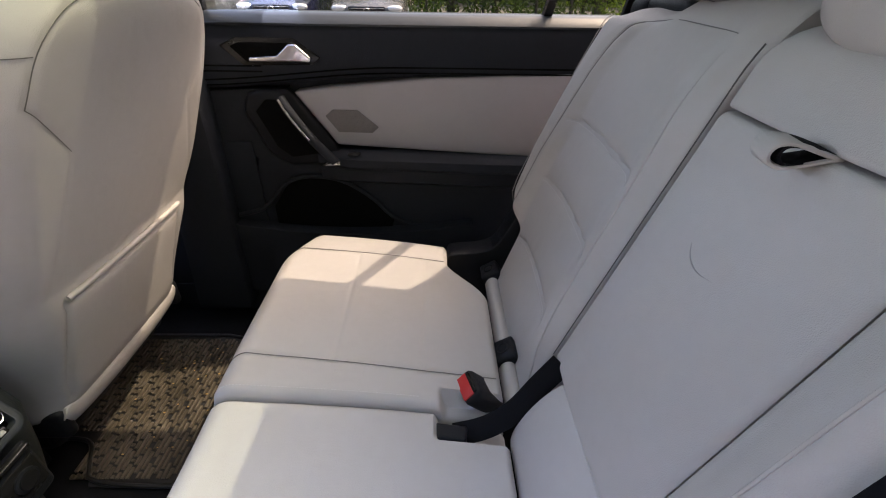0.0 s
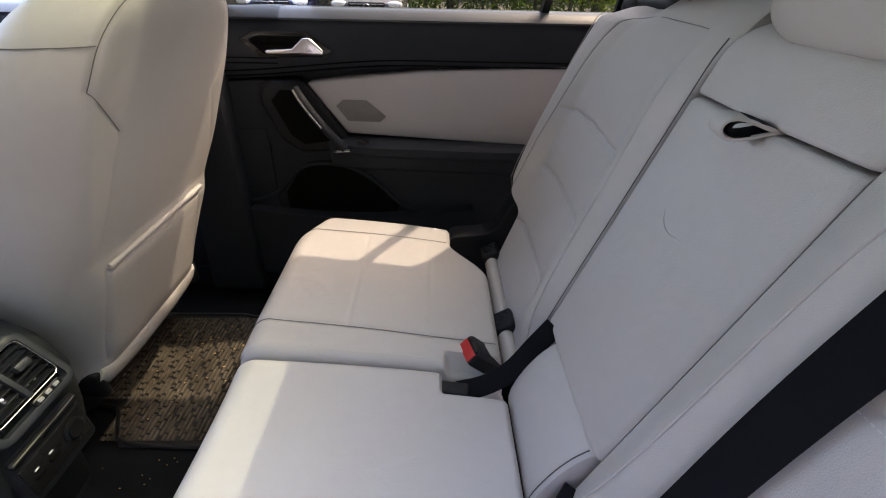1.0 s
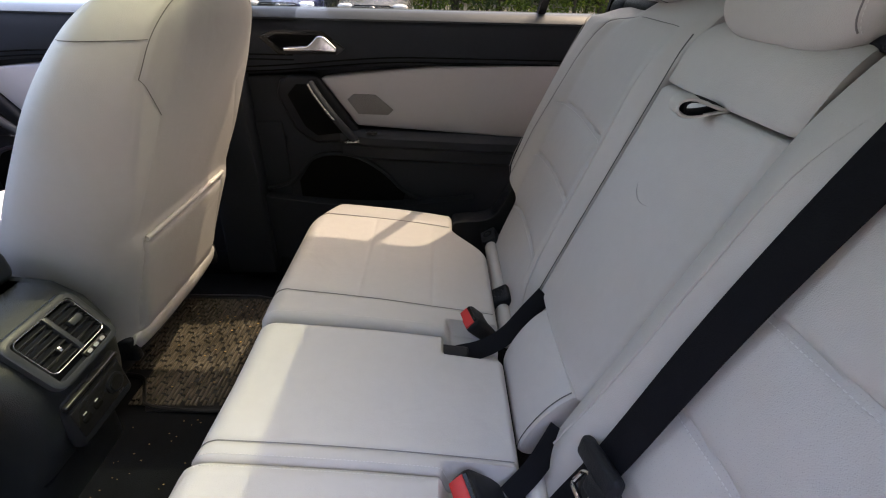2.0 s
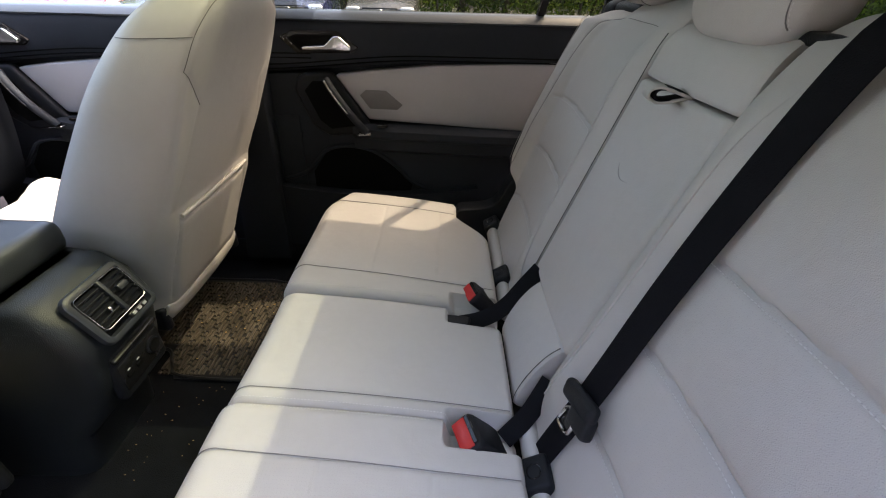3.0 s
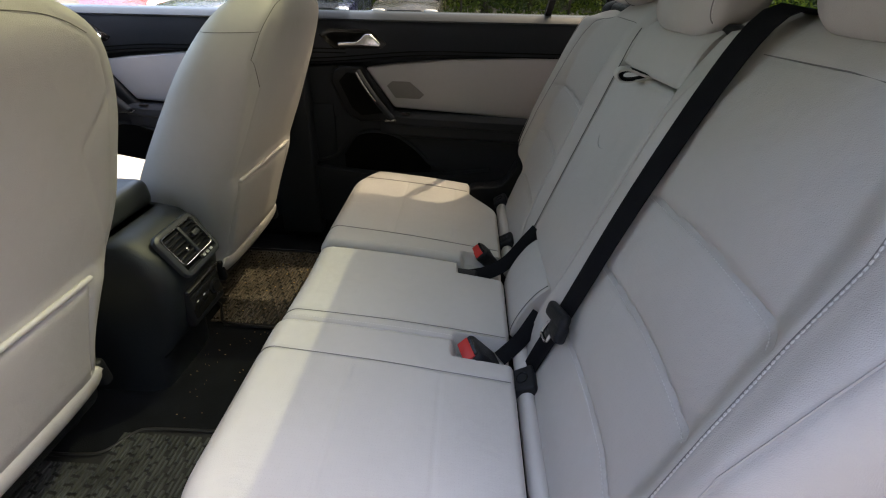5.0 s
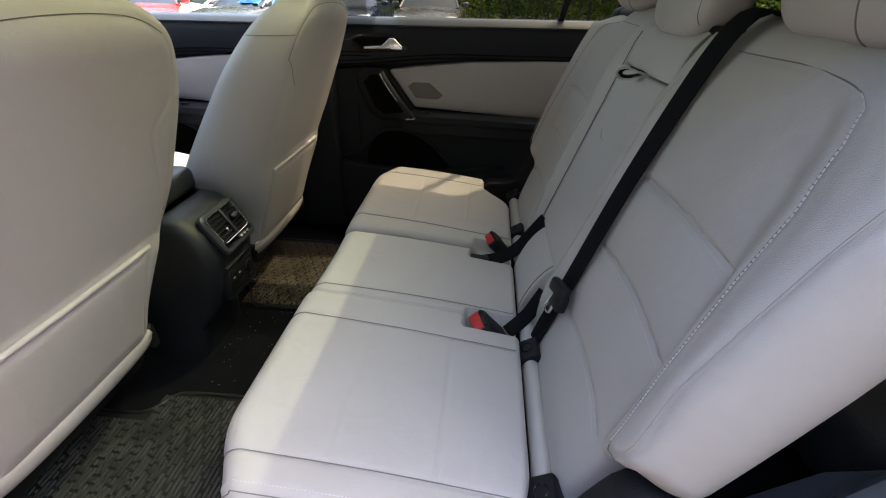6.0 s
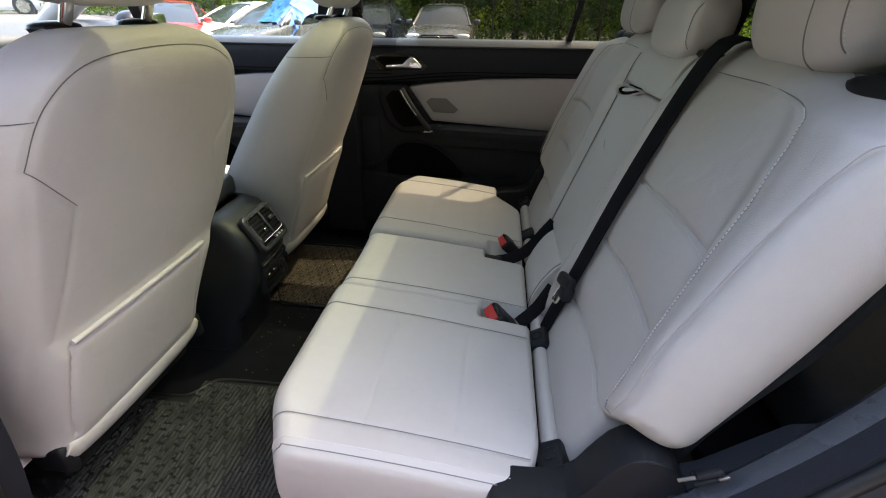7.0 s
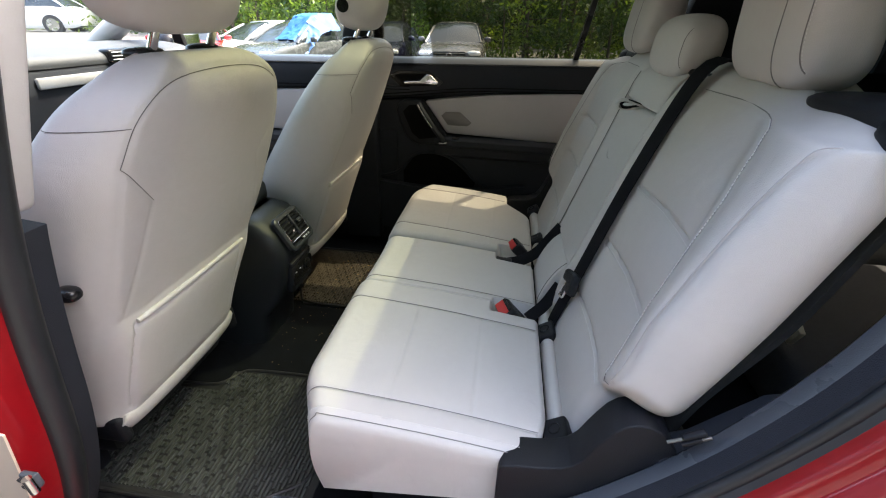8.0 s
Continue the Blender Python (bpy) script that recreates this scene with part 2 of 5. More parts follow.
def ribbon(points, wides, width, thick=0.0016):
    """A strap through points, spread along the unit vectors wides."""
    rings = []
    P = np.asarray(points, float)
    T = np.gradient(P, axis=0)
    for p, t, w in zip(P, T, wides):
        w = np.asarray(w, float)
        w = w - t * (w @ t) / (t @ t)
        w /= np.linalg.norm(w)
        nrm = np.cross(t / np.linalg.norm(t), w)
        h, e = width / 2, thick / 2
        rings.append([p - w * h - nrm * e, p - w * (h - .002) - nrm * thick, p + w * (h - .002) - nrm * thick, p + w * h - nrm * e,
                      p + w * h + nrm * e, p + w * (h - .002) + nrm * thick, p - w * (h - .002) + nrm * thick, p - w * h + nrm * e])
    return loft(rings)


def seam_depth(a, b, seams, width=0.0032, depth=0.0035):
    """How deep the seams, polylines in (a, b), cut at each point."""
    a, b = np.asarray(a, float), np.asarray(b, float)
    d = np.full(a.shape, 9.0)
    for line in seams:
        for (a0, b0), (a1, b1) in zip(line[:-1], line[1:]):
            L = (a1 - a0) ** 2 + (b1 - b0) ** 2 + 1e-12
            t = np.clip(((a - a0) * (a1 - a0) + (b - b0) * (b1 - b0)) / L, 0, 1)
            d = np.minimum(d, np.hypot(a - a0 - t * (a1 - a0), b - b0 - t * (b1 - b0)))
    return depth * (np.exp(-(d / width) ** 2) + 0.35 * np.exp(-(d / (4 * width)) ** 2))


def stitches(line, wide=0.0011, length=0.0045, pitch=0.007):
    """Short threads along a path in the world."""
    P = resample(line, pitch)
    v, f = [], []
    for i in range(len(P) - 1):
        d = P[i + 1] - P[i]
        d /= np.linalg.norm(d) + 1e-9
        g = tube([P[i], P[i] + d * length * 0.5, P[i] + d * length], [wide * 0.6, wide, wide * 0.6], 5)
        k = len(v)
        v += g[0]
        f += [tuple(j + k for j in q) for q in g[1]]
    return v, f


def superellipsoid(c, s, e=(2.6, 2.6), n=40, m=28, bend=None):
    """A pillow: middle, half sizes, exponents across and along z."""
    rings = []
    for i in range(m + 1):
        ph = -math.pi / 2 + math.pi * i / m
        cz, sz = abs(math.cos(ph)) ** (2 / e[1]), math.copysign(abs(math.sin(ph)) ** (2 / e[1]), math.sin(ph))
        ring = []
        for j in range(n):
            th = 2 * math.pi * j / n
            x = math.copysign(abs(math.cos(th)) ** (2 / e[0]), math.cos(th)) * cz
            y = math.copysign(abs(math.sin(th)) ** (2 / e[0]), math.sin(th)) * cz
            p = (x * s[0], y * s[1], sz * s[2])
            if bend:
                p = bend(*p)
            ring.append((c[0] + p[0], c[1] + p[1], c[2] + p[2]))
        rings.append(ring)
    return loft(rings)

# ---------------------------------------------------------------- ground
def lot(y, x=0.0):
    """Height of the lot: it falls gently away, and climbs towards the exit."""
    return -0.002 * y + 1.0 * float(smoothstep(-9.0, -14.5, x))


def ground_sheet():
    xs = [-400, -60, -20] + [-14.5 + 0.5 * k for k in range(12)] + [0, 60, 400]
    ys = [-400, 0, 400]
    v = [(x, y, lot(y, x)) for x in xs for y in ys]
    f = [(i * 3 + j, (i + 1) * 3 + j, (i + 1) * 3 + j + 1, i * 3 + j + 1) for i in range(len(xs) - 1) for j in range(2)]
    ob = part("ground", (v, f), asphalt)
    tagged(ob, "pale worn gravel and concrete of a car lot", "ground", kind="structure")


ground_sheet()

# ---------------------------------------------------------------- car shell
FLOOR = 0.30
shell = thing("car_body", (0, 0, 0.2), "red car body with dark sills and light pillar trim", "car body", kind="structure")


def rear_plane(z):
    """x of the rear bench's backrest face at a height."""
    return 0.148 + 0.32 * (z - 0.603)


def build_shell():
    # floor pan with tunnel
    pan = [(-0.88, 0.40), (-0.84, FLOOR), (-0.17, FLOOR), (-0.12, 0.335), (0.12, 0.335), (0.17, FLOOR), (0.84, FLOOR), (0.88, 0.40)]
    under = [(y, z - 0.05) for y, z in reversed(pan)]
    rings = [[(x, y, z) for y, z in pan + under] for x in (-2.0, -1.2, -0.4, 0.2)]
    part("floor_pan", loft(rings), carpet, shell, "black carpeted floor with a raised tunnel")
    part("seat_riser", rbox(0.0, 0, 0.40, 0.5, 1.30, 0.16, 0.02), carpet, shell)
    part("load_floor", rbox(0.95, 0, 0.62, 1.1, 1.24, 0.04, 0.01), carpet, shell)
    part("front_bulkhead", rbox(-1.98, 0, 0.68, 0.06, 1.66, 0.84, 0.02), carpet, shell)
    # roof: two rails and front and rear headers round a glass opening
    part("roof_header", rbox(-1.07, 0, 1.60, 0.16, 1.30, 0.05, 0.02), headliner_m, shell)
    part("roof_rear", rbox(0.88, 0, 1.60, 1.22, 1.30, 0.05, 0.02), headliner_m, shell)
    for s in (-1, 1):
        part("roof_edge", rbox(-0.36, s * 0.53, 1.60, 1.26, 0.24, 0.05, 0.02), headliner_m, shell)
        part("roof_rail", tube([(x, s * (0.66 + 0.01 * math.cos(x)), 1.586 - 0.03 * (x * 0.6) ** 2) for x in np.linspace(-1.12, 1.5, 16)], 0.055, 12), headliner_m, shell)
        part("roof_skin", rbox(0.18, s * 0.58, 1.642, 2.64, 0.30, 0.026, 0.012), red_paint, shell)
    part("roof_skin", rbox(0.89, 0, 1.640, 1.22, 0.9, 0.022, 0.008), red_paint, shell)
    part("roof_skin", rbox(-1.07, 0, 1.640, 0.16, 0.9, 0.022, 0.008), red_paint, shell)
    part("roof_pane", rbox(-0.36, 0, 1.627, 1.36, 0.94, 0.003, 0.0), roof_glass, shell, "dark tinted panoramic roof glass")
    # tailgate and windscreen
    part("tailgate", rbox(1.55, 0, 0.95, 0.08, 1.4, 0.75, 0.03), soft_black, shell)
    tail = plate([(-0.62, 1.30), (0.62, 1.30), (0.55, 1.56), (-0.55, 1.56)], 1.50, 1.506, 0.001, 1, axis="x")
    part("rear_screen", tail, cargo_glass, shell)
    v = [(-2.02, -0.68, 1.23), (-2.02, 0.68, 1.23), (-1.14, 0.58, 1.60), (-1.14, -0.58, 1.60)]
    part("windscreen", (v, [(0, 1, 2, 3)]), window_glass, shell, smooth=False)
    nose = []
    for x, zb, zt, w in ((-3.02, 0.36, 0.62, 0.74), (-2.98, 0.28, 0.80, 0.82), (-2.85, 0.26, 0.96, 0.87), (-2.5, 0.25, 1.05, 0.90), (-2.05, 0.25, 1.17, 0.91), (-1.95, 0.25, 1.19, 0.91)):
        nose.append([(x, -w * 0.92, zb), (x, -w, zb + 0.1), (x, -w, zt - 0.18), (x, -w * 0.93, zt - 0.05), (x, -w * 0.75, zt), (x, 0, zt + 0.02), (x, w * 0.75, zt), (x, w * 0.93, zt - 0.05), (x, w, zt - 0.18), (x, w, zb + 0.1), (x, w * 0.92, zb)])
    part("front_body", loft(nose), red_paint, shell)
    part("grille", rbox(-3.03, 0, 0.62, 0.05, 1.0, 0.14, 0.02), gloss_black, shell)
    part("rear_bumper", rbox(1.66, 0, 0.55, 0.16, 1.72, 0.34, 0.06, 3), red_paint, shell)
    part("tailgate_skin", rbox(1.605, 0, 0.98, 0.03, 1.44, 0.56, 0.02), red_paint, shell)
    for s in (-1, 1):
        part("headlight", superellipsoid((-2.93, s * 0.68, 0.80), (0.10, 0.18, 0.07), (2.6, 2.6), 20, 10), lamp_m, shell)
        for wx in (-2.04, 0.76):
            wheel = part("wheel", tube([(wx, s * 0.70, 0.34), (wx, s * 0.905, 0.34)], 0.345, 32), tyre_m, shell)
            part("rim", tube([(wx, s * 0.86, 0.34), (wx, s * 0.912, 0.34)], 0.235, 24), chrome, wheel)
    part("outer_quarter", plate([(0.55, 0.35), (1.62, 0.35), (1.62, 1.2), (0.56, 1.2)], 0.89, 0.93, 0.01), red_paint, shell)
    for s in (-1, 1):
        part("windscreen_pillar", tube([(-2.02, s * 0.72, 1.18), (-1.6, s * 0.66, 1.40), (-1.12, s * 0.62, 1.585)], 0.045, 10), pillar_trim, shell)
        part("quarter_panel", plate([(0.50, 0.35), (1.6, 0.35), (1.6, 1.22), (0.62, 1.22)], s * 0.72, s * 0.86, 0.01), soft_black, shell)
        part("rear_pillar", plate([(0.56, 1.2), (0.80, 1.2), (0.86, 1.58), (0.66, 1.58)], s * 0.66, s * 0.74, 0.01), soft_black, shell)
        part("tail_pillar", plate([(1.25, 1.2), (1.6, 1.2), (1.5, 1.58), (1.3, 1.58)], s * 0.62, s * 0.72, 0.01), soft_black, shell)
        v = [(0.80, s * 0.80, 1.2), (1.25, s * 0.78, 1.2), (1.32, s * 0.68, 1.56), (0.84, s * 0.70, 1.56)]
        part("quarter_window", (v, [(0, 1, 2, 3)]), cargo_glass, shell, smooth=False)
        part("rocker", rbox(-0.9, s * 0.86, 0.33, 2.4, 0.12, 0.16, 0.03), red_paint if s < 0 else plastic, shell)
    # far middle pillar
    part("middle_pillar", plate([(-0.80, 0.35), (-0.62, 0.35), (-0.60, 1.2), (-0.72, 1.2)], 0.74, 0.84, 0.015), soft_black, shell)
    part("middle_pillar", plate([(-0.72, 1.2), (-0.60, 1.2), (-0.56, 1.58), (-0.64, 1.58)], 0.66, 0.76, 0.01), soft_black, shell)


build_shell()


# ---------------------------------------------------------------- rear bench
def backrest(side, bench, inner):
    """One outer backrest; a is the distance from the middle line."""
    seams = [
        [(0.24, 1.238), (0.40, 1.242), (0.480, 1.248), (0.500, 1.243), (0.530, 1.225), (0.552, 1.195), (0.573, 1.135), (0.583, 1.06), (0.600, 0.955), (0.612, 0.86), (0.614, 0.828), (0.622, 0.815), (0.648, 0.832)],
        [(0.24, 1.036), (0.33, 1.042), (0.41, 1.047), (0.48, 1.046), (0.570, 1.040)],
        [(0.24, 0.898), (0.33, 0.908), (0.42, 0.914), (0.50, 0.909), (0.572, 0.900)],
        [(0.24, 0.750), (0.33, 0.763), (0.42, 0.769), (0.50, 0.764), (0.555, 0.746)],
        [(0.645, 0.832), (0.652, 0.87), (0.641, 0.95), (0.640, 1.12), (0.643, 1.18), (0.650, 1.225), (0.662, 1.262)],
    ]
    nf, ns, nb = 140, 26, 24
    ridge = inner + (0.048 if side < 0 else 0.038)

    def face(a, z):
        """How far the padded face stands forward."""
        top = float(smoothstep(1.12, 1.29, z))
        D = 0.0215 * smoothstep(inner - 0.004, ridge, a) * smoothstep(ridge + 0.072, ridge + 0.003, a) * (1 - 0.75 * top) * float(smoothstep(0.60, 0.74, z))
        edge = float(np.interp(z, [0.80, 0.86, 0.955, 1.06, 1.135, 1.195, 1.25], [0.614, 0.612, 0.600, 0.583, 0.573, 0.552, 0.500]))
        low = float(smoothstep(0.62, 0.80, z))
        rise = float(np.interp(z, [0.80, 0.955, 1.06, 1.16, 1.25], [0.034, 0.034, 0.026, 0.016, 0.008]))
        D = D + rise * smoothstep(edge - 0.048, edge + 0.003, a) * low
        D = D + 0.006 * smoothstep(edge + 0.006, edge + 0.04, a) * (1 - 0.8 * top) * low
        D = D + 0.005 * np.cos(np.clip((a - 0.41) / 0.16, -1, 1) * math.pi / 2) * (0.6 + 0.4 * math.cos((z - 0.97) * 43))
        return D - 0.030 * top ** 2 * (1 - 0.75 * smoothstep(0.50, 0.62, a))

    def fallen(a, z):
        """The top edge sinks towards the door."""
        return z - (0.034 * smoothstep(0.38, 0.50, a) + 0.008 * smoothstep(0.55, 0.66, a)) * float(smoothstep(1.215, 1.285, z))
    z0, z1, r = 0.585, 1.285, 0.045
    body = np.linspace(z0 + 0.024, z1 - r, 130)
    zs, ins = [z0, z0 + 0.006] + list(body), [0.016, 0.006] + [0.0] * len(body)
    for k in range(1, 11):
        th = math.pi / 2 * k / 10
        zs.append(z1 - r + r * math.sin(th)), ins.append(r * (1 - math.cos(th)))
    rings = []
    for z, i in zip(zs, ins):
        ai = inner + i * 0.3
        ao = 0.592 + 0.075 * float(smoothstep(0.745, 0.85, z)) - 0.006 * float(smoothstep(1.12, 1.28, z)) - i * 0.5
        a = ai + (ao - ai) * (np.linspace(0, 1, nf))
        top = float(smoothstep(1.12, 1.29, z))
        D = face(a, z)
        D -= seam_depth(a, np.full(a.shape, z), [seams[0], seams[4]], 0.0032, 0.003) + seam_depth(a, np.full(a.shape, z), seams[1:4], 0.0042, 0.0058)
        for edge, rr in ((a - ai, 0.005), (ao - a, 0.044)):
            q = np.clip(1 - edge / rr, 0, 1)
            D -= rr * (1 - np.sqrt(1 - q * q * 0.98))
        D -= i
        back = -0.136 - 0.034 * float(smoothstep(0.76, 1.0, z)) + i
        uu = 1 - (1 - np.linspace(0, 1, ns + 2)[1:-1]) ** 1.7
        sideD = D[-1] + (back - D[-1]) * uu
        bow = 0.010 * np.sin(uu * math.pi) - 0.115 * (1 - np.sqrt(1 - 0.96 * np.clip((uu - 0.16) / 0.84, 0, 1) ** 2))
        tail = 0.085 * float(smoothstep(1.05, 0.80, z))
        ring = [(rear_plane(z) - d, side * y, float(fallen(y, z))) for y, d in zip(a, D)]
        ring += [(rear_plane(z - tail * u) - d, side * (ao + b), float(fallen(ao, z)) - tail * u * float(smoothstep(0.6, 0.66, ao))) for d, b, u in zip(sideD, bow, uu)]
        ring += [(rear_plane(z) - back, side * y, float(fallen(y, z))) for y in np.linspace(ao - 0.104, ai, nb)]
        ring += [(rear_plane(z) - d, side * ai, z) for d in np.linspace(back, D[0], 8)[1:-1]]
        rings.append(ring)
    g = loft(rings)
    if side > 0:
        g = (g[0], [tuple(reversed(q)) for q in g[1]])
    ob = part("backrest", g, leather, bench)
    ob.data.materials.append(leather_back)
    for poly in ob.data.polygons:
        c = poly.center
        if 0.24 < abs(c.y) < 0.56 and 0.62 < c.z < 1.043 and c.x < rear_plane(c.z) + 0.02:
            poly.material_index = 1
    if side < 0:
        # stiff cloth-covered panel closing the back, its edge standing past the padding
        slab = []
        for z in np.linspace(0.60, 1.21, 24):
            b = 0.140 + 0.034 * float(smoothstep(0.76, 1.0, z))
            slab.append([(rear_plane(z) + b + d, -y, z - 0.035) for d, y in ((0, 0.30), (0, 0.597), (0.002, 0.600), (0.014, 0.600), (0.017, 0.597), (0.017, 0.30))])
        part("back_panel", loft(slab), cargo_cloth, ob, "charcoal cloth back panel")
    for line, tone in ((seams[0], soft_seam), (seams[4], crease_m)):
        P = resample(line, 0.005)
        P3 = [(rear_plane(z) - float(face(np.array(a), z)) + 0.0032, side * a, float(fallen(a, z))) for a, z in P]
        part("seam", tube(P3, 0.0009, 5), tone, ob)
    for line in seams[1:4]:
        sewn = resample(line, 0.006)
        part("stitching", stitches([(rear_plane(z) - float(face(np.array(a), z)) - 0.0002, side * a, float(fallen(a, z)) - 0.0042) for a, z in sewn], 0.0008, 0.0034, 0.0055), stitch_m, ob)
    piping = [(inner + 0.010, 0.64), (ridge - 0.010, 0.74), (ridge, 0.86), (ridge, 1.08), (ridge + 0.006, 1.16), (ridge + 0.016, 1.22)]
    run = resample(rounded(piping, 2), 0.006)
    part("piping", tube([(rear_plane(z) - float(face(np.array(a), z)) - 0.0005, side * a, z) for a, z in run], list(0.0019 * smoothstep(len(run), len(run) * 0.7, np.arange(len(run)) + 0.5) + 0.0001), 6), leather, ob)
    for shift in (0.0045,):
        edge_in = resample([(0.500, 1.243), (0.530, 1.225), (0.552, 1.195), (0.573, 1.135), (0.583, 1.06), (0.600, 0.955), (0.612, 0.86), (0.614, 0.828)], 0.006)
        part("stitching", stitches([(rear_plane(z) - float(face(np.array(a), z)) - 0.0004, side * (a + shift), float(fallen(a, z))) for a, z in edge_in], 0.0012, 0.0042, 0.0058), stitch_m, ob, "pale stitching along the bolster")
    return ob


def seat_pad(y0, y1, lift, seams, bench, soft0=0.03, soft1=0.03, rear=None, low=0.47, pockets=(), faint=(), punched=None, sewn=()):
    """A cushion between two y's: profile in x and z, swept across. rear(y): where it ends behind; pockets: hollows x0, x1, y0, y1, depth."""
    nt, n_nose = 130, 16
    rear = rear or (lambda y: 0.114)

    def front(y):
        """The front edge bows, and falls back at the door."""
        return -0.405 + 0.050 * float(smoothstep(0.50, 0.672, abs(y))) ** 1.6 + 0.006 * float(smoothstep(0.25, 0.0, abs(y)))

    def top(x, y):
        z = 0.655 - 0.125 * x + lift + 0.008 * np.sin(np.clip((x + 0.36) / 0.5, 0, 1) * math.pi)
        for a0, a1, c0, c1, deep in pockets:
            z = z - deep * smoothstep(a0 - 0.008, a0 + 0.008, x) * smoothstep(a1 + 0.008, a1 - 0.008, x) * smoothstep(c0 - 0.007, c0 + 0.007, y) * smoothstep(c1 + 0.007, c1 - 0.007, y)
        return z

    def fall(y):
        q0, q1 = max(0, 1 - (y - y0) / soft0), max(0, 1 - (y1 - y) / soft1)
        return soft0 * (1 - math.sqrt(1 - q0 * q0 * 0.99)) + soft1 * (1 - math.sqrt(1 - q1 * q1 * 0.99))
    ys = [y0, y0 + 0.002, y0 + 0.006, y0 + 0.012] + list(np.linspace(y0 + 0.02, y1 - 0.02, max(24, int((y1 - y0) / 0.005)))) + [y1 - 0.012, y1 - 0.006, y1 - 0.002, y1]
    rings = []
    for y in ys:
        drop = fall(y)
        inset = 0.35 * drop
        xf, x1 = front(y) + inset, rear(y)
        x = np.linspace(x1, xf + 0.05, nt)
        z = top(x, np.full(x.shape, y))
        z = z - seam_depth(x, np.full(x.shape, y), seams, 0.0035, 0.003) - (seam_depth(x, np.full(x.shape, y), faint, 0.004, 0.0016) if faint else 0) - drop - 0.012 * np.clip(1 - (x1 - x) / 0.012, 0, 1) ** 2
        ring = [(a, y, b) for a, b in zip(x, z)]
        zt = float(z[-1])
        for k in range(1, n_nose + 1):
            th = math.pi / 2 * k / n_nose
            ring.append((xf + 0.05 - 0.05 * math.sin(th), y, zt - 0.055 * (1 - math.cos(th)) + 0.006 * math.sin(th)))
        for k in range(1, 15):
            u = k / 14
            ring.append((xf + 0.008 * u - 0.010 * math.sin(u * math.pi), y, (zt - 0.049) * (1 - u) + (low + 0.4 * inset) * u))
        for k in range(1, 9):
            ring.append((xf + 0.008 + (x1 - xf - 0.008) * k / 8, y, low + 0.4 * inset + 0.05 * k / 8))
        for k in range(1, 4):
            ring.append((x1, y, low + 0.4 * inset + 0.05 + (float(z[0]) - low - 0.4 * inset - 0.05) * k / 4))
        rings.append(ring)
    ob = part("cushion", loft(rings), leather, bench)

    def over(line, sink, step=0.005):
        """Along the top and round the front edge."""
        P = [p for p in resample(line, step) if -0.335 < p[0] < rear(p[1]) - 0.005]
        out = [(a, b, float(top(np.array(a), np.array(b))) - fall(b) - sink) for a, b in P]
        b = line[0][1]
        xf = front(b) + 0.35 * fall(b)
        zt = float(top(np.array(xf + 0.05), np.array(b))) - fall(b)
        nose = []
        for k in range(2, 17):
            th = math.pi / 2 * k / 16
            nose.append((xf + 0.05 - (0.05 - sink) * math.sin(th), b, zt - 0.055 * (1 - math.cos(th)) + 0.006 * math.sin(th) - sink * math.cos(th)))
        for k in range(1, 9):
            u = k / 14
            nose.append((xf + 0.02 * u - 0.012 * math.sin(u * math.pi) + sink, b, (zt - 0.049) * (1 - u) + low * u))
        nose = [p for p in nose if p[0] < out[0][0] - 0.002] if line[0][0] < line[-1][0] else []
        return nose[::-1] + out
    for line in seams:
        part("seam", tube(over(line, 0.0016), 0.0009, 5), soft_seam, ob)
    for line in sewn:
        part("stitching", stitches(over(line, -0.0002), 0.0008, 0.004, 0.006), stitch_m, ob)
    if punched:
        ob.data.materials.append(leather_seat)
        for poly in ob.data.polygons:
            c = poly.center
            if punched[0] < abs(c.y) < punched[1] and -0.33 < c.x < 0.10 and c.z > 0.58:
                poly.material_index = 1
    return ob


def headrest(c, s, posts, bench, power=(3.4, 3.6), panels=(-0.5, 0.5, -0.88, 0.88), narrow=0.0, lean=0.10):
    def bend(x, y, z):
        return (x * (1 - narrow * z / s[2]) - 0.004 * (y / s[1]) ** 2 + lean * z, y * (1 - 0.02 * z / s[2]), z)
    hr = part("headrest", superellipsoid(c, s, power, 64, 36, bend), leather, bench)
    for dy in posts:
        part("post", tube([(c[0] + 0.01, c[1] + dy, c[2] - s[2] * 0.9), (c[0] - 0.02, c[1] + dy, c[2] - s[2] - 0.06)], 0.006, 10), steel, hr)
    for d in panels:
        path = []
        for k in range(48):
            ph = (-0.5 + k / 47) * math.pi * 0.94
            cz = math.cos(ph) ** (2 / power[1])
            if cz <= abs(d) + 0.02:
                continue
            x = -(cz ** power[0] - abs(d) ** power[0]) ** (1 / power[0])
            z = math.copysign(abs(math.sin(ph)) ** (2 / power[1]), math.sin(ph))
            b = bend(x * s[0] * 1.004, d * s[1], z * s[2] * 1.004)
            path.append((c[0] + b[0], c[1] + b[1], c[2] + b[2]))
        part("seam", tube(path, 0.0009, 6), soft_seam, hr)
        if abs(d) < 0.6:
            continue
        part("stitching", stitches([(x - 0.0006, y + (0.006 if d > 0 else -0.006), z) for x, y, z in path], 0.0007, 0.0036, 0.0055), stitch_m, hr)
    return hr


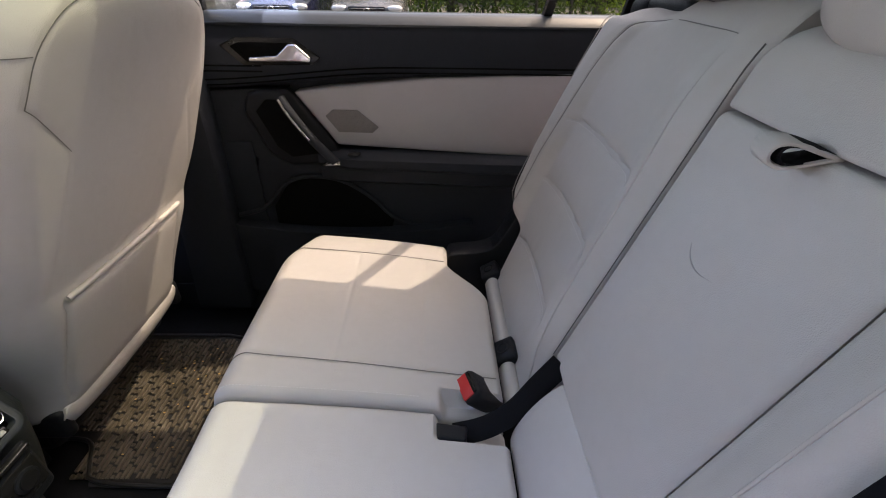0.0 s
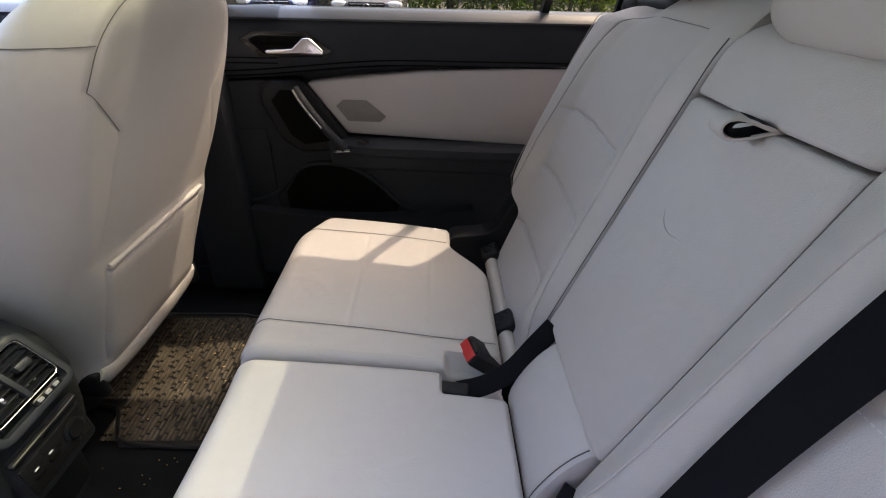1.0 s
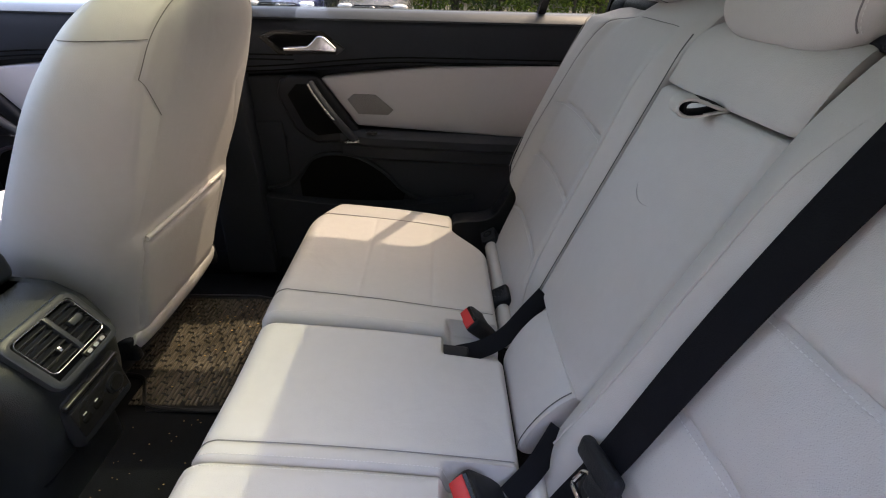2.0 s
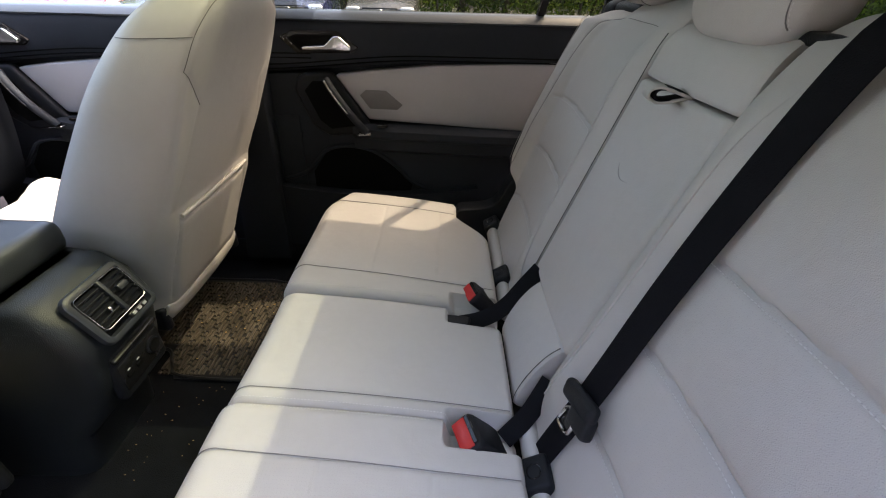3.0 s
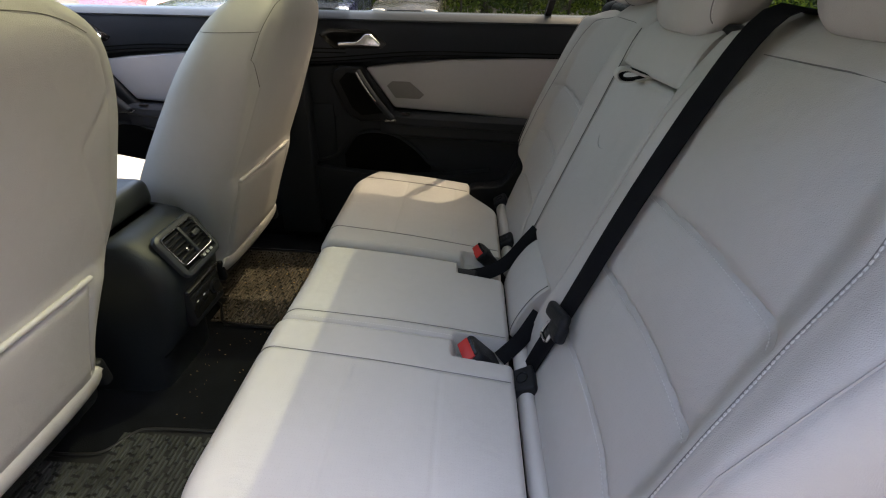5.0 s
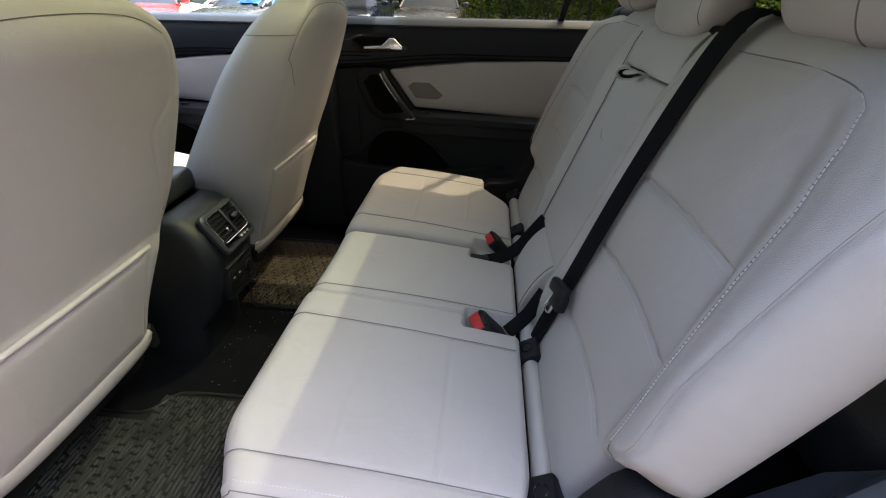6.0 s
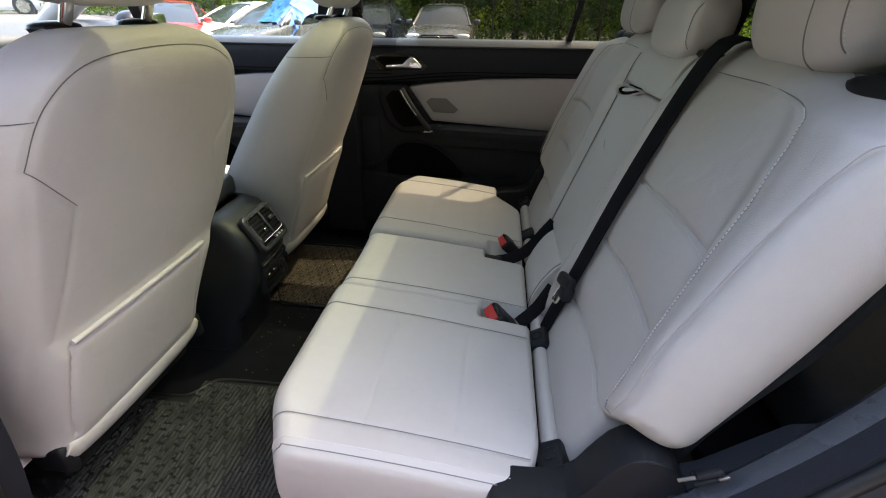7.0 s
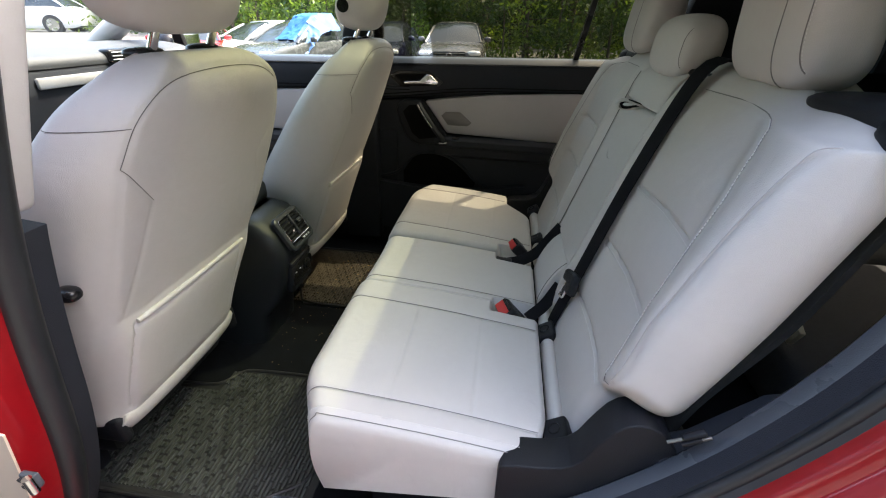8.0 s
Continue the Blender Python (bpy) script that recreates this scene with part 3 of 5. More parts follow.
def build_bench():
    bench = thing("rear_seat", (0.0, 0, FLOOR), "light grey leather rear bench seat with fold-down centre armrest", "car seat")
    backrest(-1, bench, 0.1225)
    backrest(1, bench, 0.170)
    # middle section: upper pad, folded armrest, lower roll
    def mid_pad(name, za, zb, ya, yb, front, r=0.02, depth=0.11, low_r=None):
        low_r = low_r or r
        zs, ins = [], []
        for k in range(7):
            th = math.pi / 2 * k / 7
            zs.append(za + low_r * (1 - math.cos(th)) * 1.0), ins.append(low_r * (1 - math.sin(th)))
        for z in np.linspace(za + low_r, zb - r, 40):
            zs.append(z), ins.append(0)
        for k in range(1, 8):
            th = math.pi / 2 * k / 7
            zs.append(zb - r + r * math.sin(th)), ins.append(r * (1 - math.cos(th)))
        rings = []
        for z, i in zip(zs, ins):
            y = np.linspace(ya + i * 0.5, yb - i * 0.5, 50)
            D = front + 0.006 * np.cos((y - (ya + yb) / 2) / (yb - ya) * math.pi) - i
            for edge in (y - y[0], y[-1] - y):
                q = np.clip(1 - edge / 0.006, 0, 1)
                D = D - 0.006 * (1 - np.sqrt(1 - q * q * 0.98))
            b = -depth + i * 0.3
            ring = [(rear_plane(z) - d, yy, z) for yy, d in zip(y, D)]
            ring += [(rear_plane(z) - b, yy, z) for yy in y[::-1][::5]]
            rings.append(ring)
        g = loft(rings)
        return part(name, (g[0], [tuple(reversed(q)) for q in g[1]]), leather, bench)
    mid_pad("centre_pad", 1.167, 1.258, -0.120, 0.1630, -0.002, 0.045, 0.12, 0.008)
    arm = mid_pad("armrest", 0.742, 1.163, -0.120, 0.1630, 0.000, 0.008, 0.09, 0.012)
    part("belt_guide", rbox(0.408, -0.152, 1.256, 0.050, 0.120, 0.016, 0.006, 3), plastic, bench, "black plastic belt guide")
    # thin dark tube paints the shade in the gap beside the armrest
    for yy in (0.1672,):
        part("gap_shade", tube([(rear_plane(z) - 0.001 + 0.010 * float(smoothstep(1.20, 1.27, z)), yy, z) for z in np.linspace(0.745, 1.235, 40)], 0.0011, 6), seam_m, bench)
    mark = resample(rounded([(0.062, 1.040), (0.050, 1.026), (0.028, 1.020), (0.002, 1.026)], 2), 0.004)
    part("crease", tube([(rear_plane(z) - 0.0064 * math.cos((y - 0.0225) / 0.285 * math.pi) - 0.0001, y, z) for y, z in mark], [0.0009 * math.sin(math.pi * (k + 0.5) / len(mark)) for k in range(len(mark))], 5), crease_m, arm, "short crease in the leather")
    # wedge under the armrest with flat end caps
    prof = rounded([(0.006, 0.750), (0.022, 0.728), (0.034, 0.680), (0.035, 0.62), (0.022, 0.588), (-0.06, 0.588), (-0.06, 0.750), (0.010, 0.750)], 2)[:-1]
    rings = []
    ends = [(-0.112, 0.80), (-0.111, 0.90), (-0.106, 0.97), (-0.098, 1.0)]
    for y, k in ends + [(y, 1.0) for y in np.linspace(-0.09, 0.08, 12)] + [(-e[0] - 0.012, e[1]) for e in reversed(ends)]:
        rings.append([(rear_plane(z) - (d * k if d > 0 else d), y, 0.665 + (z - 0.665) * (0.5 + 0.5 * k)) for d, z in prof])
    wedge = part("armrest_wedge", loft(rings), leather, bench)
    part("seam", tube([(rear_plane(z) - d * 0.985 - 0.0005, -0.1045, z) for d, z in prof if d > 0.005], 0.001, 5), seam_m, wedge)
    # pull loop: a folded leather strap standing out of the gap, open to the side
    def teardrop(grow, n=41):
        out = []
        for k in range(n):
            u = k / (n - 1)
            reach = math.sin(math.pi * u) ** 0.85
            lobe = math.cos(math.pi * u) * reach ** 1.3
            out.append((0.335 - 0.066 * reach * grow, 0.004, 1.166 + 0.0215 * lobe * grow + 0.004 * reach))
        return out
    part("pull_loop", ribbon(teardrop(1.0), [(0.10, 1.0, 0.05)] * 41, 0.027, 0.0024), leather, arm, "leather pull loop")
    # black core added to fill the loop and paint its dark inside
    part("loop_core", ribbon(teardrop(0.86), [(0.10, 1.0, 0.05)] * 41, 0.0255, 0.0026), webbing, arm, "black core added for the dark inside of the loop")
    # cushions
    def cut(y):
        return 0.114 - 0.095 * float(smoothstep(0.44, 0.58, abs(y)))
    seat_pad(-0.672, -0.186, 0.0, [[(-0.40, -0.275), (-0.03, -0.285), (0.14, -0.285)], [(-0.40, -0.600), (0.135, -0.605)], [(-0.40, -0.660), (0.135, -0.660)]], bench, 0.030, 0.018,
             lambda y: 0.114 - 0.02 * float(smoothstep(0.55, 0.66, abs(y))), pockets=[(-0.012, 0.2, -0.236, -0.10, 0.042)],
             faint=[[(-0.205, -0.285), (-0.205, -0.60)], [(-0.035, -0.285), (-0.035, -0.60)]], punched=(0.29, 0.598), sewn=[[(-0.40, -0.648), (0.10, -0.648)], [(-0.40, -0.196), (-0.04, -0.196)]])
    seat_pad(-0.183, 0.122, -0.010, [[(-0.40, -0.150), (0.14, -0.150)]], bench, 0.016, 0.016, pockets=[(-0.008, 0.2, 0.072, 0.3, 0.036), (-0.010, 0.2, -0.4, -0.166, 0.034)], sewn=[[(-0.40, -0.172), (0.10, -0.172)]])
    seat_pad(0.125, 0.668, 0.0, [[(-0.40, 0.215), (-0.03, 0.20), (0.14, 0.20)], [(-0.40, 0.580), (0.035, 0.575)], [(-0.40, 0.655), (0.035, 0.655)]], bench, 0.018, 0.030, cut,
             pockets=[(0.0, 0.2, 0.0, 0.158, 0.036)], faint=[[(-0.205, 0.205), (-0.205, 0.56)], [(-0.035, 0.205), (-0.035, 0.56)]], sewn=[[(-0.40, 0.140), (-0.04, 0.140)]])
    for ya, yb in ((-0.60, -0.145), (-0.10, 0.09), (0.15, 0.57)):
        rings = []
        for y in [ya, ya + 0.004] + list(np.linspace(ya + 0.01, yb - 0.01, 16)) + [yb - 0.004, yb]:
            k = 0.6 if y in (ya, yb) else 1.0
            rings.append([(0.139 + 0.018 * k * math.cos(t), y, 0.604 + 0.024 * k * math.sin(t)) for t in np.linspace(0, 2 * math.pi, 20, endpoint=False)])
        part("rear_strip", loft(rings), leather, bench)
    headrest((0.436, -0.366, 1.373), (0.064, 0.118, 0.116), (-0.06, 0.06), bench, panels=(-0.5, -0.86), narrow=0.16, lean=-0.10)
    headrest((0.430, 0.41, 1.382), (0.062, 0.136, 0.115), (-0.06, 0.06), bench, panels=(-0.35,), narrow=0.12)
    headrest((0.402, 0.008, 1.303), (0.056, 0.122, 0.070), (-0.05, 0.05), bench, (3.6, 2.8), (-0.88,))
    # pivot cover on the door side
    for s in (-1, 1):
        prof = [(0.02, 0.45), (0.02, 0.60), (0.020, 0.638), (0.032, 0.650), (0.115, 0.655), (0.155, 0.675), (0.180, 0.733), (0.205, 0.778), (0.24, 0.793), (0.28, 0.772), (0.308, 0.73), (0.312, 0.66), (0.28, 0.50)]
        part("pivot_cover", plate(rounded(prof, 1), s * 0.622, s * 0.688, 0.014, 4), plastic, bench, "black plastic seat pivot cover")
        part("shoulder_cap", superellipsoid((0.470, s * 0.560, 1.250), (0.060, 0.118, 0.022), (3.5, 2.6), 36, 12), plastic, bench, "black plastic shoulder cap")
        part("shoulder_lug", superellipsoid((0.455, s * 0.660, 1.240), (0.056, 0.044, 0.032), (3, 2.6), 24, 12), plastic, bench)
    return bench


build_bench()


# ---------------------------------------------------------------- front seats
def front_seat(cy, dx, dz):
    seat = thing("front_seat", (-1.0 + dx, cy, FLOOR), "light grey leather front seat seen from behind, with map pocket", "car seat", "front seats")

    def bx(z):
        return -0.60 + dx + 0.33 * (z - dz - 1.13)

    def half_at(z):
        return 0.222 + 0.064 * float(smoothstep(0.60, 0.98, z)) - 0.19 * (1 - math.sqrt(1 - min(0.99, max(0.0, (z - 1.08) / 0.235)) ** 2))

    def mid(z):
        """The lower half is set towards the driver's side."""
        return cy - 0.035 * float(smoothstep(0.98, 0.62, z))

    def rear_face(a, z, half):
        """Depth of the rear face: flat in the middle, a soft crease, then round to the sides."""
        a = np.asarray(a, float)
        q = np.where(a < 0, np.clip((-a - half * 0.60) / (half * 0.40), 0, 1) * 0.35, np.clip((a - half * 0.66) / (half * 0.34), 0, 1))
        low = float(smoothstep(0.95, 0.62, z))
        D = -(0.040 + 0.006 * low) * q ** 2.2 - 0.006 * (np.abs(a) / half) ** 2
        D = D + 0.010 * float(smoothstep(0.86, 0.80, z)) * float(smoothstep(0.56, 0.62, z)) * smoothstep(half * 0.95, half * 0.75, np.abs(a))
        D = D + 0.036 * float(np.clip((z - 0.85) / 0.37, 0, 1.1))
        turn = np.clip(-a - half * 0.865, -0.012, 1)
        D = D - 0.95 * np.where(turn < 0.012, (turn + 0.012) ** 2 / 0.048, turn) * float(smoothstep(0.50, 0.62, z))
        return D
    crease = [(-0.222, 0.60), (-0.246, 0.84), (-0.250, 1.00), (-0.243, 1.153), (-0.226, 1.205), (-0.205, 1.236), (-0.170, 1.260), (-0.115, 1.274), (-0.02, 1.279), (0.07, 1.276), (0.125, 1.267), (0.17, 1.243), (0.196, 1.212), (0.214, 1.153), (0.222, 1.00), (0.222, 0.84), (0.205, 0.56)]
    fold = [[(-0.243, 1.153), (-0.180, 1.080), (-0.208, 0.93), (-0.222, 0.852)], [(0.214, 1.153), (0.153, 1.080), (0.198, 0.93), (0.230, 0.852)]]
    pocket = [[(-0.195, 0.824), (0.165, 0.824)], [(-0.195, 0.824), (-0.188, 0.60)], [(0.165, 0.824), (0.163, 0.60)]]
    zs, ins = [], []
    z0, z1, r = 0.545, 1.305, 0.085
    for k in range(8):
        th = math.pi / 2 * k / 8
        zs.append(z0 + 0.03 * (1 - math.cos(th))), ins.append(0.03 * (1 - math.sin(th)))
    for z in np.linspace(z0 + 0.031, z1 - r, 130):
        zs.append(z), ins.append(0)
    for k in range(1, 15):
        th = math.pi / 2 * k / 14
        zs.append(z1 - r + r * math.sin(th)), ins.append(r * (1 - math.cos(th)))
    rings = []
    for z, i in zip(zs, ins):
        half = half_at(z) - i * 0.5
        a = np.linspace(-half, half, 130)
        D = rear_face(a, z, half)
        zz = np.full(a.shape, z)
        D = D - seam_depth(a, zz, [crease], 0.003, 0.0025) - seam_depth(a, zz, fold, 0.004, 0.002) - seam_depth(a, zz, pocket, 0.0045, 0.006)
        for edge in (a + half, half - a):
            q = np.clip(1 - edge / 0.03, 0, 1)
            D = D - 0.03 * (1 - np.sqrt(1 - q * q * 0.97))
        D = D - i * 0.7
        wing = 0.075 + 0.185 * float(np.clip((1.27 - z) / 0.46, 0, 1)) ** 0.85 - i * 0.3
        fa = np.linspace(half, -half, 40)
        Df = -wing + (0.06 * float(smoothstep(1.24, 1.0, z))) * smoothstep(0.85, 0.5, np.abs(fa) / half)
        side = np.linspace(0, 1, 16)[1:-1]
        ring = [(bx(z + dz) + d, mid(z) + y, z + dz) for y, d in zip(a, D)]
        ring += [(bx(z + dz) + D[-1] + (Df[0] - D[-1]) * u, mid(z) + half + 0.008 * math.sin(u * math.pi) - 0.012 * u ** 6, z + dz) for u in side]
        ring += [(bx(z + dz) + d, mid(z) + y, z + dz) for y, d in zip(fa * 0.96, Df)]
        ring += [(bx(z + dz) + Df[-1] + (D[0] - Df[-1]) * u, mid(z) - half - 0.008 * math.sin(u * math.pi) + 0.012 * (1 - u) ** 6, z + dz) for u in side]
        rings.append(ring)
    back = part("backrest", loft(rings), leather, seat)

    def on_face(line, lift=-0.0012, step=0.006):
        out = []
        for a, z in resample(line, step):
            half = half_at(z)
            i = 0.085 * (1 - math.sqrt(max(0, 1 - (max(0, z - 1.22) / 0.085) ** 2)))
            out.append((bx(z + dz) + float(rear_face(np.array(a), z, half - 0.5 * i)) - 0.7 * i + lift, mid(z) + a, z + dz))
        return out
    part("seam", tube(on_face(rounded([p for p in crease if p[1] > 1.1 and p[0] < 0.18], 2)), 0.0007, 5), front_seam, back)
    for line in fold[:1]:
        part("seam", tube(on_face(line[:2]), 0.0007, 5), front_seam, back)
    # side seam, from the crease round to the front
    R = rings[int(np.argmin([abs(z - 1.212) for z in zs]))]
    n = 130
    k0 = int(n * 0.5 * (1 - 0.222 / half_at(1.212)))
    for path in ([R[k] for k in range(k0, -1, -2)] + [R[len(R) - 1 - k] for k in range(0, 14)], [R[n - 1 - k] for k in range(k0, -1, -2)] + [R[n + k] for k in range(0, 14)]):
        part("seam", tube([(x + 0.0004, y + (0.0006 if y > cy else -0.0006), z) for x, y, z in path], 0.0007, 5), front_seam, back)
    part("pocket_edge", tube(on_face([(-0.195, 0.832), (0.165, 0.832)], 0.0015), 0.0055, 10), leather, back)
    flap = []
    for u in np.linspace(-1, 1, 40):
        k = math.sqrt(max(0.02, 1 - abs(u) ** 24))
        c = (bx(0.560 + dz) - 0.003 - 0.014 * abs(u) ** 3, mid(0.55) - 0.006 + u * 0.207, 0.558 + dz)
        flap.append([(c[0] + 0.013 * k * math.cos(t) + 0.33 * 0.030 * math.sin(t), c[1], c[2] + 0.030 * k * math.sin(t)) for t in np.linspace(0, 2 * math.pi, 24, endpoint=False)])
    part("lower_flap", loft(flap), leather, back)
    # cushion, well ahead of the flap
    rings = []
    for y in np.linspace(-0.262, 0.262, 50):
        e = max(0, (abs(y) - 0.222) / 0.04)
        up = 0.03 * (1 - math.sqrt(max(0, 1 - min(e, 0.99) ** 2))) - 0.03 * float(smoothstep(0.12, 0.2, abs(y)))
        ring = []
        for k in range(40):
            u = k / 39
            ring.append((bx(0.66) - 0.16 - 0.56 * u, cy + y, 0.61 + dz + 0.095 * u - 0.05 * float(smoothstep(0.9, 1, u)) - up))
        for k in range(10):
            u = k / 9
            ring.append((bx(0.66) - 0.72 + 0.05 * u + 0.51 * max(0, u - 0.2) / 0.8, cy + y, 0.62 + dz - 0.11 * min(1, u / 0.3)))
        rings.append(ring)
    part("cushion", loft(rings), leather, seat)
    part("seat_frame", rbox(bx(0.6) - 0.33, cy, 0.46, 0.42, 0.44, 0.13, 0.03), plastic, seat)
    for s in (-1, 1):
        part("rail", rbox(bx(0.6) - 0.50, cy + s * 0.19, 0.335, 0.56, 0.04, 0.07, 0.01), plastic, seat)
        part("recliner_cover", rbox(bx(0.55) - 0.050, mid(0.55) + s * 0.206, 0.545 + dz, 0.085, 0.028, 0.075, 0.012, 3), plastic, seat)

    def bend(x, y, z):
        return (x - 0.03 * (y / 0.15) ** 2 + 0.22 * z, y * (1 - 0.06 * z / 0.1), z)
    hy = cy - 0.014
    hc = (bx(1.42 + dz) - 0.055, hy, 1.425 + dz)
    hr = part("headrest", superellipsoid(hc, (0.056, 0.155, 0.095), (3.4, 3.0), 56, 30, bend), leather, seat)
    part("release_button", tube([(hc[0] - 0.04, hy - 0.150, hc[2] - 0.025), (hc[0] - 0.04, hy - 0.1575, hc[2] - 0.025)], 0.019, 20), gloss_black, hr)
    for s in (-1, 1):
        part("post", tube([(hc[0] - 0.005, hy + s * 0.076, hc[2] - 0.06), (bx(1.28 + dz) - 0.066, hy + s * 0.076, 1.27 + dz)], 0.0075, 12), steel, hr)
        part("post_collar", superellipsoid((bx(1.305 + dz) - 0.070, hy + s * 0.076, 1.304 + dz), (0.026, 0.034, 0.009), (2.2, 2.6), 24, 8), gloss_black, seat)
    return seat


driver = front_seat(-0.408, 0.0, 0.0)
part("seat_lever", superellipsoid((-0.70, -0.706, 0.955), (0.022, 0.016, 0.013), (2.4, 2.4), 16, 8), gloss_black, driver, "black lever on the side of the seat")
front_seat(0.420, 0.065, -0.004)


# ---------------------------------------------------------------- centre console
console_m = material("slate_console_plastic", (0.014, 0.017, 0.019), 0.40, spec=0.45, vary=0.15, scale=6, bump=0.4, bump_scale=600, kind="voronoi")


def build_console():
    con = thing("centre_console", (-0.9, 0, FLOOR), "black centre console with rear air vents and sockets", "console")
    # tower: sections along z
    rings = []
    for z, xr, half in ((0.30, -0.80, 0.125), (0.45, -0.775, 0.118), (0.52, -0.715, 0.112), (0.60, -0.690, 0.112), (0.66, -0.680, 0.115), (0.70, -0.675, 0.118), (0.76, -0.70, 0.118), (0.795, -0.735, 0.112), (0.81, -0.77, 0.10)):
        ring = []
        for k in range(48):
            th = 2 * math.pi * k / 48
            cx, sx = math.cos(th), math.sin(th)
            e = 2 / 7
            ring.append((xr - 0.16 + 0.16 * math.copysign(abs(cx) ** e, cx), half * math.copysign(abs(sx) ** e, sx), z))
        rings.append(ring)
    part("tower", loft(rings), console_m, con)
    part("bin_lid", rbox(-1.02, 0.0, 0.84, 0.42, 0.22, 0.075, 0.025, 4), lid_m, con, "black padded armrest lid")
    part("bin", rbox(-1.05, 0.0, 0.62, 0.55, 0.21, 0.38, 0.02), plastic, con)
    # vent face, tilted up
    T = Matrix.Translation((-0.680, 0.0, 0.750)) @ Matrix.Rotation(radians(-30), 4, "Y")

    def put(bm):
        bmesh.ops.transform(bm, matrix=T, verts=bm.verts)
        return bm
    def rounded_frame(half_y, half_z, corner, steps, shift=0.0):
        """Closed rounded rectangles, scaled and set forward step by step, as an open tube."""
        rings = []
        for grow, xx in steps:
            ring = []
            for q, (cy, cz) in enumerate(((1, 1), (-1, 1), (-1, -1), (1, -1))):
                for k in range(6):
                    th = math.pi / 2 * (q + k / 5)
                    ring.append((xx, cy * (half_y - corner) + (corner + grow) * math.cos(th), shift + cz * (half_z - corner) + (corner + grow) * math.sin(th)))
            rings.append(ring)
        g = loft(rings, cap=False)
        bm = bmesh.new()
        vs = [bm.verts.new(p) for p in g[0]]
        for q in g[1]:
            bm.faces.new([vs[i] for i in q])
        bmesh.ops.recalc_face_normals(bm, faces=bm.faces)
        return bm
    vent = part("vent_surround", put(rounded_frame(0.074, 0.058, 0.018, ((0.003, -0.010), (0.002, 0.001), (-0.002, 0.004), (-0.010, 0.0035), (-0.0125, -0.010)))), lid_m, con, "satin slate vent surround")
    part("vent_ring", put(rounded_frame(0.0615, 0.0405, 0.011, ((0.0, -0.004), (0.0, 0.0042), (-0.0006, 0.0052), (-0.0016, 0.0048), (-0.0022, -0.010)), 0.0075)), chrome, vent, "bright chrome ring round the vent")
    part("vent_back", put(rbox(-0.020, 0, 0.0075, 0.004, 0.122, 0.080, 0.001, 1)), recess_shade, vent)
    for k in range(6):
        part("slat", put(rbox(-0.003, 0, -0.0245 + 0.0125 * k, 0.013, 0.117, 0.0026, 0.001, 1, Matrix.Rotation(radians(28), 4, "Y"))), plastic, vent)
    part("divider", put(rbox(0.002, 0.004, 0.0075, 0.011, 0.009, 0.078, 0.002, 2)), lid_m, vent)
    part("vent_tab", put(rbox(0.006, 0.034, 0.012, 0.012, 0.026, 0.013, 0.003)), lid_m, vent)
    part("vent_tab", put(rbox(0.006, -0.024, -0.006, 0.010, 0.007, 0.010, 0.002)), chrome, vent)
    part("button_strip", put(rbox(0.001, 0.022, -0.0435, 0.008, 0.054, 0.0125, 0.003)), gloss_black, vent)
    for k in range(3):
        part("button", put(rbox(0.0055, 0.006 + 0.016 * k, -0.0435, 0.003, 0.010, 0.0065, 0.001, 1)), silver_trim, vent)
    # socket panel: a raised frame with a ledge, a round socket and two ports
    part("socket_panel", rbox(-0.694, 0.0, 0.598, 0.030, 0.150, 0.128, 0.014, 4), plastic, con)
    part("panel_ledge", rbox(-0.682, 0.0, 0.645, 0.020, 0.138, 0.012, 0.004, 3, Matrix.Rotation(radians(20), 4, "Y")), gloss_black, con)
    part("panel_inset", rbox(-0.680, 0.0, 0.592, 0.006, 0.130, 0.066, 0.003, 2), gloss_black, con)
    part("socket", tube([(-0.684, 0.036, 0.594), (-0.674, 0.036, 0.594)], 0.021, 24), plastic, con)
    part("socket_cap", tube([(-0.676, 0.036, 0.594), (-0.671, 0.036, 0.594)], 0.0155, 20), gloss_black, con)
    for k in range(2):
        part("port", rbox(-0.6765, -0.044 + 0.030 * k, 0.590, 0.004, 0.019, 0.010, 0.002), recess_shade, con)
        part("port_mark", rbox(-0.6765, -0.044 + 0.030 * k, 0.602, 0.0025, 0.009, 0.003, 0.0008, 1), silver_trim, con)


build_console()


def third_row():
    seat = thing("folded_rear_seat", (0.9, 0, 0.64), "charcoal cloth third row seat folded flat in the cargo space", "car seat")
    for s in (-1, 1):
        part("seat_back", rbox(0.98, s * 0.29, 0.715, 0.86, 0.55, 0.13, 0.03, 3), cargo_cloth, seat)
    clip = thing("belt_stub", (0.577, -0.445, 0.79), "small beige plastic belt clip on the folded seat", "belt clip")
    part("tab", rbox(0.577, -0.445, 0.815, 0.013, 0.016, 0.046, 0.004, 2, Matrix.Rotation(radians(25), 4, "X")), beige_clip, clip)
    part("tab_head", rbox(0.577, -0.439, 0.836, 0.016, 0.020, 0.009, 0.003, 2, Matrix.Rotation(radians(25), 4, "X")), beige_clip, clip)


beige_clip = material("beige_plastic", (0.55, 0.48, 0.33), 0.5, vary=0.08)
third_row()


